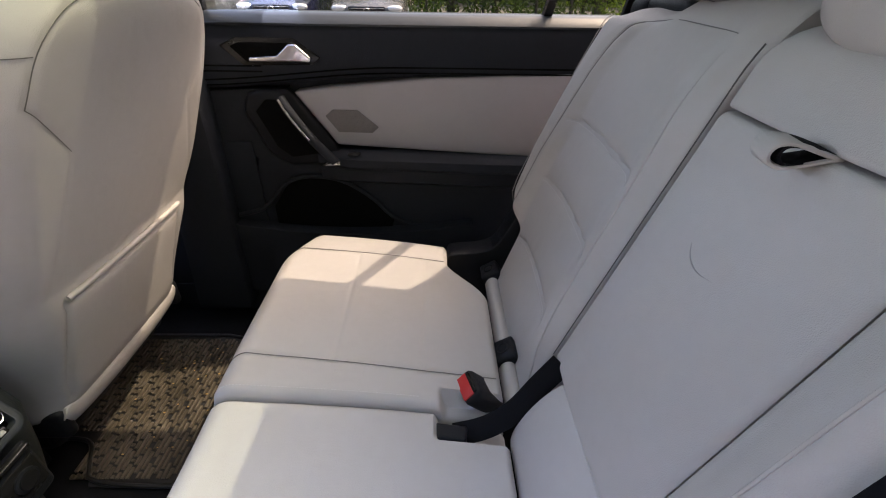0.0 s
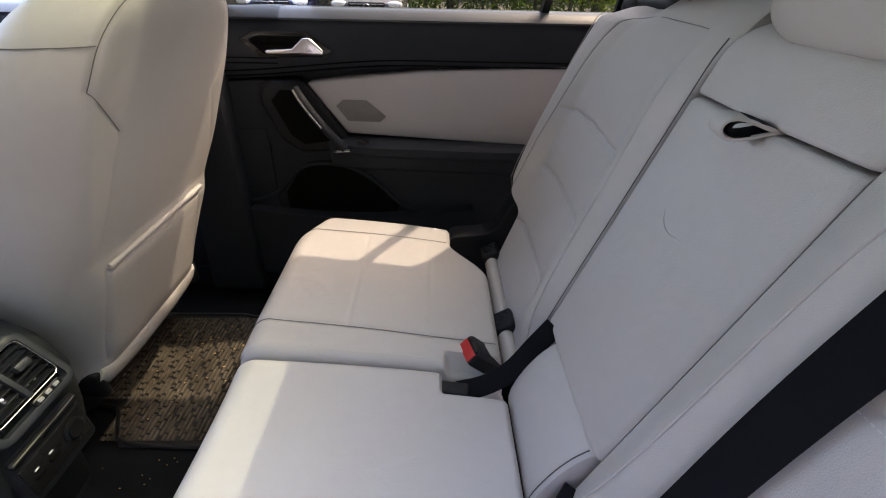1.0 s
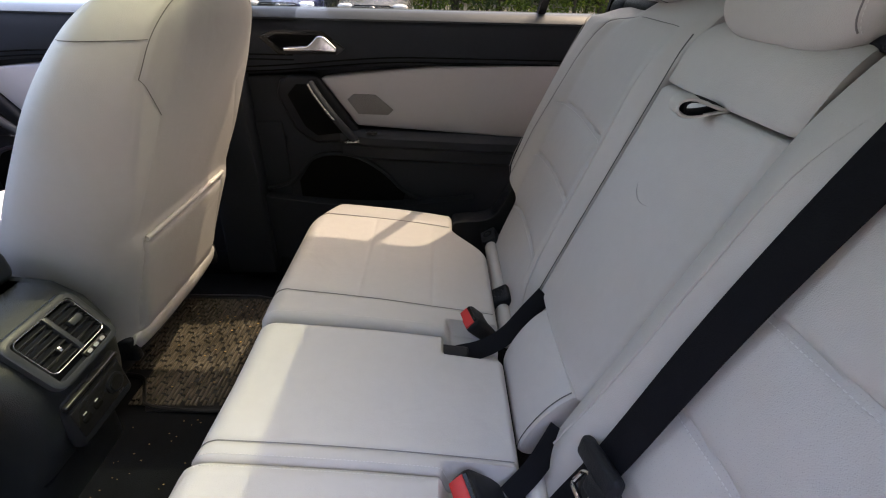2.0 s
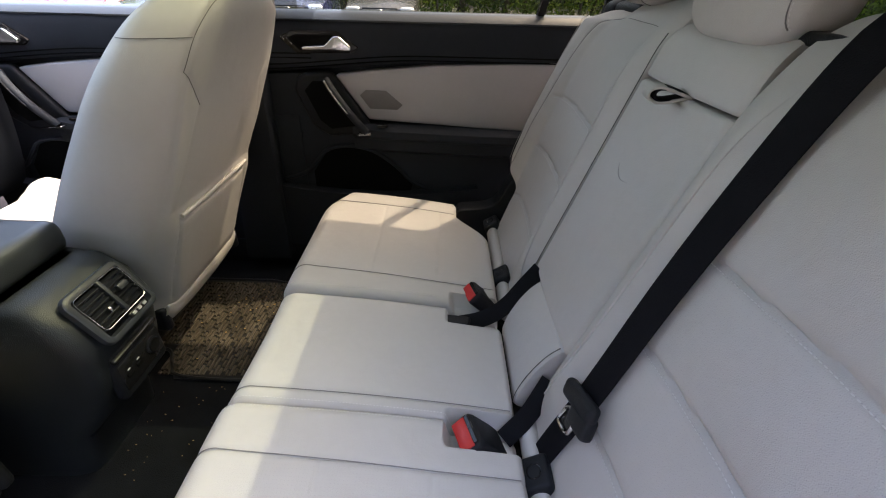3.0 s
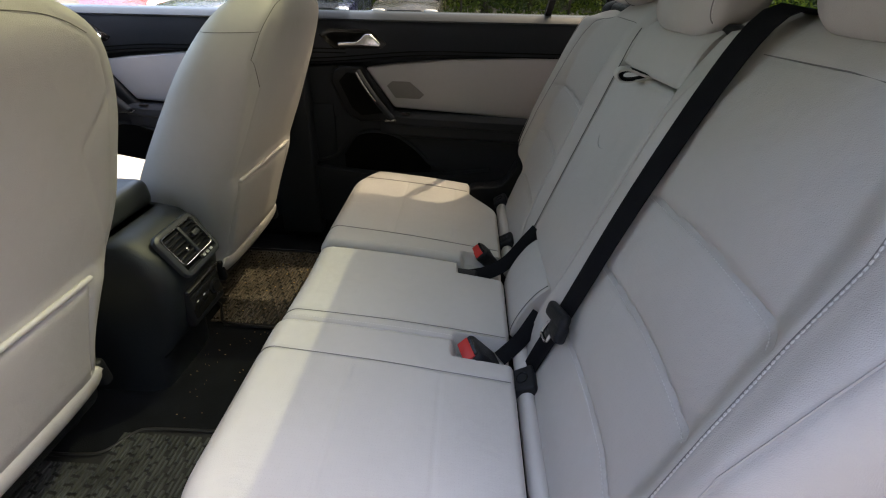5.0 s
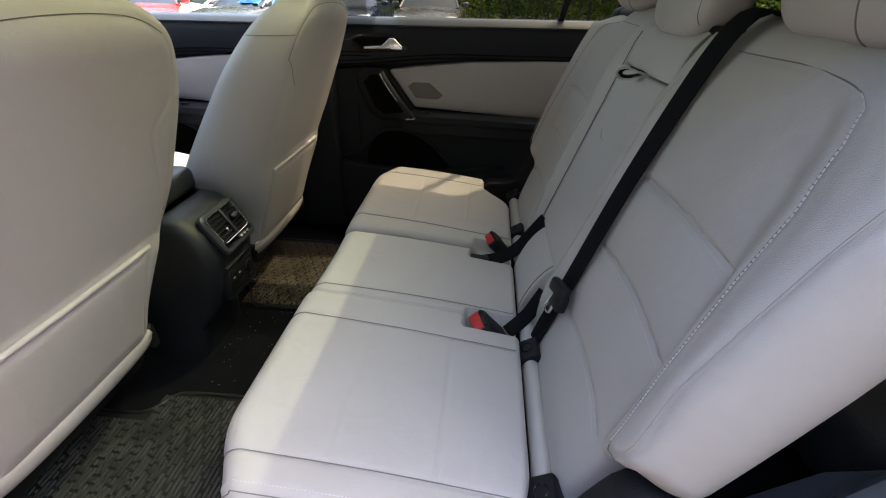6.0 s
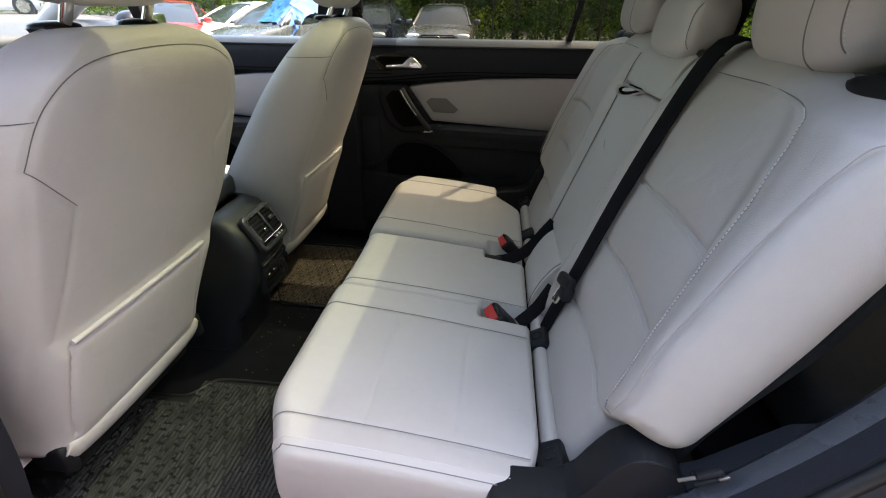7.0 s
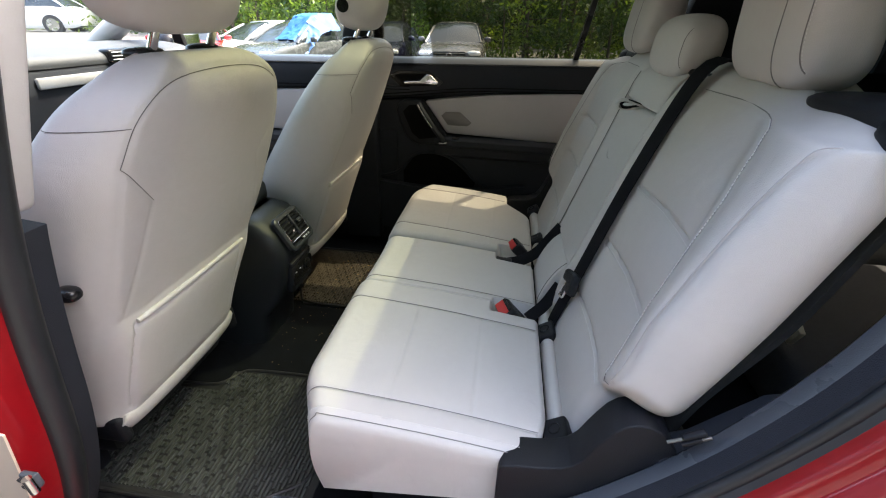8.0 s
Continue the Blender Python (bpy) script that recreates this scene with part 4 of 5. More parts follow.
# ---------------------------------------------------------------- far doors
def far_door(name, dx, label, rear=True):
    d = thing(name, (-0.1 + dx, 0.85, 0.35), label, "car door", kind="structure")
    X0, X1 = (-0.66, 0.46) if rear else (-0.60, 0.55)

    def sh(pts):
        return [(x + dx, z) for x, z in pts]
    part("door_shell", plate(sh([(X0, 0.34), (X1 - 0.30, 0.34), (X1, 0.80), (X1 + 0.06, 1.195), (X0 + 0.05, 1.195)]), 0.845, 0.92, 0.008), soft_black, d)
    # upper trim rolls out to the window ledge
    prof = [(0.875, 1.208), (0.85, 1.2095), (0.822, 1.198), (0.808, 1.172), (0.804, 1.12), (0.806, 1.085), (0.815, 1.074), (0.86, 1.07)]
    def upper(x):
        lift = -0.035 * float(smoothstep(-0.1, -0.65, x - dx))
        return [(x, y, z + (lift if z < 1.15 else 0)) for y, z in rounded(prof + prof[:1], 1)[:-1]]
    part("upper_trim", loft([upper(x) for x in np.linspace(X0 + 0.04 + dx, X1 + 0.04 + dx, 40)]), soft_black, d, "black soft upper door trim")
    # grooves drawn as near-black lines, their shade in the colour
    for z in (1.097, 1.084):
        part("trim_groove", tube([(x, 0.8045, z - 0.035 * float(smoothstep(-0.1, -0.65, x - dx))) for x in np.linspace(X0 + 0.05 + dx, X1 + 0.02 + dx, 30)], 0.0022, 6), recess_shade, d)
    part("window_switch", rbox(-0.235 + dx, 0.764, 0.884, 0.034, 0.014, 0.006, 0.002, 2), gloss_black, d)
    part("ledge", loft([[(x, y, z) for y, z in ((0.905, 1.216), (0.850, 1.2165), (0.826, 1.209), (0.812, 1.193), (0.815, 1.188), (0.850, 1.203), (0.905, 1.203))] for x in np.linspace(X0 + 0.05 + dx, X1 + 0.04 + dx, 20)]), sill_trim, d)
    # grey insert
    ins = [(-0.385, 1.035), (-0.275, 1.050), (-0.05, 1.072), (0.34, 1.088), (0.36, 0.99), (0.28, 0.862), (-0.03, 0.880), (-0.285, 0.895)]
    part("insert", plate(sh(ins), 0.802, 0.855, 0.008, 3), door_vinyl, d, "light grey vinyl door insert")
    # lower panel with map pocket
    low = [(X0 - 0.07, 0.36), (X1 - 0.30, 0.36), (X1 - 0.12, 0.62), (X1 - 0.03, 0.86), (-0.10, 0.872), (-0.34, 0.872), (-0.42, 1.03), (-0.40, 1.045), (X0 - 0.03, 1.03)]
    part("lower_panel", plate(sh(low), 0.812, 0.86, 0.01, 3), soft_black, d)
    arm = []
    for x in np.linspace(-0.34 + dx, 0.30 + dx, 30):
        out = 0.034 * float(smoothstep(-0.36, -0.22, x - dx)) * (1 - 0.25 * float(smoothstep(0.1, 0.32, x - dx)))
        zt = 0.884 - 0.028 * (x - dx + 0.3)
        arm.append([(x, 0.82, zt), (x, 0.80 - out, zt), (x, 0.785 - out, zt - 0.012), (x, 0.785 - out, zt - 0.034), (x, 0.80 - out * 0.8, zt - 0.05), (x, 0.80 - out * 0.6, zt - 0.085), (x, 0.82, zt - 0.11)])
    part("armrest", loft(arm), soft_black, d, "black padded door armrest")
    part("front_panel", plate(sh([(X0 - 0.07, 0.62), (-0.53, 0.62), (-0.525, 0.90), (X0 - 0.05, 0.90)]), 0.8075, 0.835, 0.002), soft_black, d)
    # pull handle: frame round a hollow, bright strip on its slant
    frame_p = [(-0.47, 1.045), (-0.39, 1.045), (-0.375, 1.02), (-0.265, 0.862), (-0.29, 0.848), (-0.42, 0.838), (-0.475, 0.875), (-0.52, 0.99), (-0.505, 1.03)]
    hole = [(-0.455, 1.02), (-0.418, 1.02), (-0.325, 0.878), (-0.41, 0.866), (-0.445, 0.895), (-0.485, 0.99)]
    part("pull_frame", plate(sh(frame_p), 0.785, 0.82, 0.012, 3), plastic, d)
    # near-black sheet on the frame paints the shade of the hollow
    part("pull_hollow_shade", plate(sh(hole), 0.782, 0.790, 0.003), recess_shade, d)
    strip = [(-0.405 + dx, 0.758, 1.030), (-0.385 + dx, 0.742, 1.000), (-0.335 + dx, 0.735, 0.930), (-0.285 + dx, 0.745, 0.868)]
    part("pull_bar", tube(resample(rounded(strip, 2), 0.006), 0.012, 10), soft_black, d)
    bright = resample(rounded([(x - 0.005, y - 0.0115, z + 0.003) for x, y, z in strip], 2), 0.005)
    bright = bright[1:int(len(bright) * 0.62)]
    part("pull_bar_trim", ribbon(bright, [(1, 0.0, 0.7)] * len(bright), 0.005, 0.0012), chrome, d, "satin chrome strip on pull handle")
    part("pull_foot", plate(sh([(-0.318, 0.862), (-0.272, 0.866), (-0.270, 0.861), (-0.315, 0.857)]), 0.738, 0.775, 0.003), chrome, d)
    # inner handle
    bez = [(-0.548, 1.144), (-0.505, 1.163), (-0.365, 1.162), (-0.302, 1.118), (-0.322, 1.102), (-0.497, 1.098)]
    part("handle_bezel", plate(sh(bez), 0.799, 0.812, 0.004), gloss_black, d)
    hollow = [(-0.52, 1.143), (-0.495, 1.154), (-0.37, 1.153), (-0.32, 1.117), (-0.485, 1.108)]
    # flat black sheet paints the shade inside the cup
    part("handle_cup_shade", plate(sh(hollow), 0.795, 0.800, 0.002), recess_shade, d)
    lev = [(-0.475, 1.110), (-0.475, 1.120), (-0.405, 1.124), (-0.375, 1.150), (-0.355, 1.150), (-0.322, 1.120), (-0.325, 1.110)]
    part("handle", plate(sh(lev), 0.782, 0.798, 0.004, 3), chrome, d, "satin chrome door release")
    # speaker
    if rear:
        hexa = [(-0.309, 0.975), (-0.288, 0.992), (-0.222, 0.991), (-0.168, 0.946), (-0.186, 0.930), (-0.278, 0.932)]
        part("speaker_grille", plate(sh(hexa), 0.799, 0.806, 0.002), grille_m, d, "pale speaker grille")
    # map pocket lip and bottle recess
    lip = rounded([(-0.64, 0.665), (-0.53, 0.69), (-0.49, 0.735), (-0.43, 0.80), (-0.30, 0.80), (-0.20, 0.735), (-0.14, 0.66), (-0.05, 0.63)], 2)
    part("pocket_lip", tube([(x + dx, 0.806, z) for x, z in lip], 0.007, 8), soft_black, d)
    # dark mouth of the pocket: a near-black sheet painted as shade
    part("pocket_recess_shade", plate(sh([(-0.50, 0.50), (-0.18, 0.50), (-0.14, 0.66), (-0.20, 0.735), (-0.30, 0.795), (-0.43, 0.795), (-0.50, 0.70)]), 0.807, 0.82, 0.003), recess_shade, d)
    pock = [[(x + dx, 0.82, z), (x + dx, 0.77 - 0.01 * math.sin((x + 0.64) * 5), z), (x + dx, 0.775, z - 0.25), (x + dx, 0.82, z - 0.27)] for x, z in zip(np.linspace(-0.64, 0.10, 20), 0.66 - 0.03 * np.sin(np.linspace(0, 3.1, 20)))]
    part("map_pocket", loft(pock), soft_black, d)
    # window: pane, divider, frame
    zt = 1.555
    v = [(X0 + 0.06 + dx, 0.868, 1.20), (X1 + 0.12 + dx, 0.868, 1.20), (X1 + 0.10 + dx, 0.70, zt), (X0 + 0.14 + dx, 0.70, zt)]
    part("window_pane", (v, [(0, 1, 2, 3)]), privacy_glass if rear else window_glass, d, "dark tinted window pane" if rear else "", smooth=False)
    part("outer_skin", plate(sh([(X0, 0.34), (X1 - 0.30, 0.34), (X1, 0.80), (X1 + 0.06, 1.19), (X0 + 0.02, 1.19)]), 0.925, 0.945, 0.006), red_paint, d)
    def bar(a, b, w, name="window_bar"):
        part(name, ribbon(resample([a, b], 0.05), [(1, 0, 0)] * len(resample([a, b], 0.05)), w, 0.012), gloss_black, d)
    if rear:
        bar((0.262, 0.866, 1.20), (0.31, 0.695, zt + 0.01), 0.024, "window_divider")
        inner = [(0.453, 1.20), (0.453, 1.44), (0.450, 1.50), (0.437, 1.54), (0.412, 1.568), (0.365, 1.586)]
        outer = [(0.60, 1.20), (0.60, 1.44), (0.60, 1.50), (0.60, 1.56), (0.52, 1.61), (0.365, 1.615)]
        rings = []
        for (xa, za), (xb, zb) in zip(inner, outer):
            ya, yb = 0.866 - 0.473 * (za - 1.2), 0.866 - 0.473 * (zb - 1.2)
            rings.append([(xa, ya - 0.008, za), (xb, yb - 0.008, zb), (xb, yb + 0.008, zb), (xa, ya + 0.008, za)])
        part("window_frame", loft(rings), gloss_black, d, "black window frame with a rounded corner")
    bar((X0 + 0.05 + dx, 0.866, 1.20), (X0 + 0.12 + dx, 0.69, zt + 0.01), 0.05, "window_frame")
    return d


far_door("door_1", 0.0, "rear car door with black trim and pale grey insert")
far_door("door_2", -1.025, "front car door with black trim and pale grey insert", rear=False)


# ---------------------------------------------------------------- near door opening
beige_patch_m = material("beige_patch", (0.55, 0.46, 0.38), 0.6, vary=0.05)


def near_opening():
    # middle pillar: pale upper trim, black foot, seal and red flange
    part("middle_pillar", plate([(-0.545, 1.385), (-0.478, 1.385), (-0.592, 1.140), (-0.66, 1.135)], -0.803, -0.765, 0.010, 3), pillar_trim, shell, "light grey upper pillar trim")
    part("middle_pillar", plate([(-0.52, 1.58), (-0.42, 1.58), (-0.478, 1.387), (-0.545, 1.387)], -0.80, -0.70, 0.010, 3), pillar_trim, shell)
    line = rounded([(-0.40, 1.58), (-0.47, 1.40), (-0.575, 1.15), (-0.63, 0.95), (-0.67, 0.74), (-0.735, 0.56), (-0.80, 0.44)], 3)
    foot = [(x - 0.014, z) for x, z in line if z < 1.135]
    part("pillar_foot", plate(foot + [(-1.0, 0.44), (-0.9, 0.8), (-0.72, 1.13)], -0.815, -0.762, 0.008, 2), soft_black, shell)
    part("pillar_seal", loft([[(x - 0.004 + 0.016 * math.cos(t), -0.824 + 0.021 * math.sin(t), z) for t in np.linspace(0, 2 * math.pi, 12, endpoint=False)] for x, z in line]), seal_m, shell, "black rubber door seal")
    part("pillar_flange", plate([(x - 0.004, z) for x, z in line] + [(-1.1, 0.40), (-1.0, 0.9), (-0.80, 1.2), (-0.56, 1.58)], -0.90, -0.838, 0.006, 2), red_paint, shell)
    st = part("door_hinge", rbox(-0.624, -0.906, 0.790, 0.026, 0.010, 0.026, 0.004), sill_trim, shell, "steel door hinge bolted to the pillar")
    part("hinge_pin", tube([(-0.616, -0.914, 0.776), (-0.616, -0.914, 0.804)], 0.006, 12), steel, st)
    for k in (-1, 1):
        part("hinge_bolt", tube([(-0.630, -0.910, 0.790 + 0.007 * k), (-0.630, -0.915, 0.790 + 0.007 * k)], 0.004, 6), plastic, st)
    # flat pale beige polygon added on the face of the flange
    part("pillar_patch", plate([(-0.80, 0.62), (-0.695, 0.62), (-0.655, 0.745), (-0.625, 0.875), (-0.72, 0.90)], -0.9045, -0.9015, 0.0), beige_patch_m, shell, "flat pale beige patch added on the pillar")
    # rear edge of the opening: trim, seal and red flange along one curve
    curve = rounded([(-0.45, 0.445), (-0.09, 0.447), (0.122, 0.548), (0.308, 0.735), (0.412, 0.895), (0.467, 1.016), (0.505, 1.15), (0.53, 1.30), (0.53, 1.58)], 3)
    T = np.gradient(curve, axis=0)
    N = np.stack([T[:, 1], -T[:, 0]], axis=1)
    N /= np.linalg.norm(N, axis=1)[:, None]

    def swept(section, name, mat, label=""):
        """section: closed list of (y, out), out along the curve's outward normal."""
        rings = [[(x + nx * o, y, z + nz * o) for y, o in section] for (x, z), (nx, nz) in zip(curve, N)]
        part(name, loft(rings), mat, shell, label)
    swept([(-0.682, 0.006), (-0.692, -0.004), (-0.712, -0.002), (-0.732, 0.010), (-0.736, 0.018), (-0.736, 0.05), (-0.682, 0.05)], "opening_trim", sill_trim, "slate grey plastic scuff trim")
    swept([(-0.748 + 0.011 * math.cos(t), 0.019 + 0.012 * math.sin(t)) for t in np.linspace(0, 2 * math.pi, 12, endpoint=False)], "door_seal", seal_m, "black rubber door seal")
    swept([(-0.752, 0.022), (-0.758, 0.020), (-0.766, 0.026), (-0.768, 0.060), (-0.745, 0.060)], "seal_carrier", seal_m)
    swept([(-0.764, 0.026), (-0.780, 0.026), (-0.790, 0.031), (-0.796, 0.044), (-0.815, 0.050), (-0.822, 0.055), (-0.828, 0.072), (-0.88, 0.085), (-0.90, 0.16), (-0.764, 0.16)], "opening_flange", red_paint, "glossy red door opening flange")
    swept([(-0.842, 0.074), (-0.8445, 0.0685), (-0.849, 0.0695), (-0.851, 0.077), (-0.846, 0.083)], "flange_ridge", red_paint)
    j = int(np.argmin(np.abs(curve[:, 0] - 0.300)))
    c, n, t = curve[j], N[j], T[j] / np.linalg.norm(T[j])
    plug = [[(c[0] + n[0] * (0.046 - h) + t[0] * 0.022 * k * math.cos(th), -0.806 - 0.007 * k * math.sin(th), c[1] + n[1] * (0.046 - h) + t[1] * 0.022 * k * math.cos(th)) for th in np.linspace(0, 2 * math.pi, 24, endpoint=False)] for k, h in ((1.1, -0.004), (1.0, 0.001), (0.85, 0.002), (0.78, -0.001))]
    part("flange_plug", loft(plug), red_paint, shell, "oval painted plug in the flange")
    liner = [(x, z) for x, z in curve if x > 0.05] + [(1.55, 1.58), (1.55, 0.45), (0.05, 0.45)]
    part("seat_base_trim", plate([(0.16, 0.45), (0.46, 0.45), (0.50, 0.86), (0.42, 0.84), (0.33, 0.745), (0.28, 0.72)], -0.690, -0.640, 0.004), soft_black, shell)
    part("quarter_liner", plate(liner, -0.745, -0.705, 0.0), soft_black, shell)
    part("outer_quarter", plate([(0.55, 0.35), (1.62, 0.35), (1.62, 1.2), (0.68, 1.2), (0.62, 1.0), (0.55, 0.8)], -0.91, -0.87, 0.01), red_paint, shell)


near_opening()


def near_door(name, hinge, angle, length, label):
    """A plain door on the near side, hinged at its front edge."""
    d = thing(name, (hinge[0], hinge[1], 0.35), label, "car door", kind="structure")
    M = Matrix.Translation((hinge[0], hinge[1], 0)) @ Matrix.Rotation(radians(-angle), 4, "Z")

    def put(bm):
        bmesh.ops.transform(bm, matrix=M, verts=bm.verts)
        return bm
    out = [(0.0, 0.34), (length - 0.34, 0.34), (length - 0.06, 0.80), (length, 1.19), (0.03, 1.19)]
    part("outer_skin", put(plate(out, -0.02, 0.0, 0.006)), red_paint, d)
    part("inner_panel", put(plate(out, 0.004, 0.075, 0.012)), soft_black, d)
    part("insert", put(plate([(0.28, 0.90), (length - 0.16, 0.87), (length - 0.08, 1.07), (0.26, 1.05)], 0.076, 0.09, 0.006)), door_vinyl, d)
    part("armrest", put(rbox(length * 0.5, 0.11, 0.86, length * 0.55, 0.07, 0.05, 0.015, 3)), soft_black, d)
    v = [M @ Vector(p) for p in ((0.04, 0.03, 1.19), (length, 0.03, 1.19), (length - 0.05, 0.17, 1.55), (0.12, 0.17, 1.55))]
    part("window_pane", (v, [(0, 1, 2, 3)]), window_glass, d, smooth=False)
    F = resample([M @ Vector(p) for p in ((0.04, 0.03, 1.19), (0.12, 0.17, 1.55), (length - 0.05, 0.17, 1.55), (length, 0.03, 1.19))], 0.04)
    part("window_frame", tube(F, 0.014, 8), gloss_black, d)


near_door("door_3", (-1.90, -0.905), 0, 1.10, "closed red front door on the driver side")
near_door("door_4", (-0.78, -0.925), 76, 1.08, "red rear door standing wide open")


# ---------------------------------------------------------------- mats, belts, buckles
def floor_mat(side):
    out = [(-1.10, 0.66), (-0.42, 0.66), (-0.42, 0.215), (-0.80, 0.215), (-0.835, 0.235), (-0.86, 0.285), (-0.90, 0.30), (-1.10, 0.30)]
    near_y = 0.178 if side > 0 else 0.215
    out = [(x, side * (near_y if y == 0.215 else y)) for x, y in out]
    m = thing("floor_mat", (-0.75, side * 0.45, FLOOR), "black rubber floor mat with a diamond tread and raised rim", "floor mat", "rubber floor mats")
    part("sheet", plate(out, FLOOR, FLOOR + 0.005, 0.001, 1, axis="z"), mat_rubber, m)
    rim = resample(np.vstack([rounded(np.vstack([out, out[:1]]), 2)]), 0.01)
    part("rim", tube([(a, b, FLOOR + 0.007) for a, b in rim], 0.0055, 8), mat_rubber, m)
    v, f = [], []
    pitch, cell, slope, gap = 0.0116, 0.080, 1.75, 0.0075
    for k in range(int(0.655 / pitch)):
        x = -1.083 + pitch * k
        lo = 0.315 if x < -0.855 else near_y + 0.014
        cuts = sorted({round(c, 5) for m in (slope, -slope) for c in np.arange(m * x % cell - cell, 0.75, cell)})
        ends = [lo] + [c for c in cuts if lo < c < 0.645] + [0.645]
        for y0, y1 in zip(ends[:-1], ends[1:]):
            y0, y1 = y0 + gap / 2, y1 - gap / 2
            if y1 - y0 < 0.004:
                continue
            b = len(v)
            w, t = 0.0043, 0.0030
            for yy in (y0, y1):
                v += [(x - w, side * yy, FLOOR + 0.004), (x - t, side * yy, FLOOR + 0.0095), (x + t, side * yy, FLOOR + 0.0095), (x + w, side * yy, FLOOR + 0.004)]
            f += [(b, b + 1, b + 5, b + 4), (b + 1, b + 2, b + 6, b + 5), (b + 2, b + 3, b + 7, b + 6), (b, b + 3, b + 2, b + 1), (b + 4, b + 5, b + 6, b + 7)]
    # far ribs take the copy with the sun patch's brightness in its colour
    ribs = part("tread", (v, f), dusty_sunlit_rubber if side > 0 else mat_tread, m, smooth=False)
    ribs["kind"] = "stuff"


floor_mat(-1)
floor_mat(1)


def litter():
    """Dry flecks of leaf trodden into the far mat."""
    rng = np.random.default_rng(9)
    v, f = [], []
    for _ in range(70):
        x, y = rng.uniform(-0.84, -0.45), rng.uniform(0.25, 0.62)
        r, th = rng.uniform(0.0015, 0.005), rng.uniform(0, 6.28)
        b = len(v)
        for k in range(5):
            a = th + k * 1.256
            v.append((x + r * math.cos(a), y + 0.6 * r * math.sin(a), FLOOR + 0.0105 + 0.001 * (k % 2)))
        f.append(tuple(range(b, b + 5)))
    for _ in range(60):
        x, y = rng.uniform(-0.80, -0.43), rng.normal(0.0, 0.13)
        z = 0.3375 if abs(y) < 0.12 else (FLOOR + 0.003 if abs(y) > 0.17 else FLOOR + 0.0375 - (abs(y) - 0.12) * 0.7)
        r, th = rng.uniform(0.001, 0.0028), rng.uniform(0, 6.28)
        b = len(v)
        for k in range(5):
            a = th + k * 1.256
            v.append((x + r * math.cos(a), y + 0.5 * r * math.sin(a), z + 0.001 * (k % 2)))
        f.append(tuple(range(b, b + 5)))
    ob = part("leaf_litter", (v, f), dry_leaf, smooth=False)
    tagged(ob, "dry golden leaf flecks scattered on the rubber mat", "leaf litter", kind="stuff")


dry_leaf = material("dry_leaf", (0.42, 0.27, 0.10), 0.7, vary=0.3, scale=60)
litter()


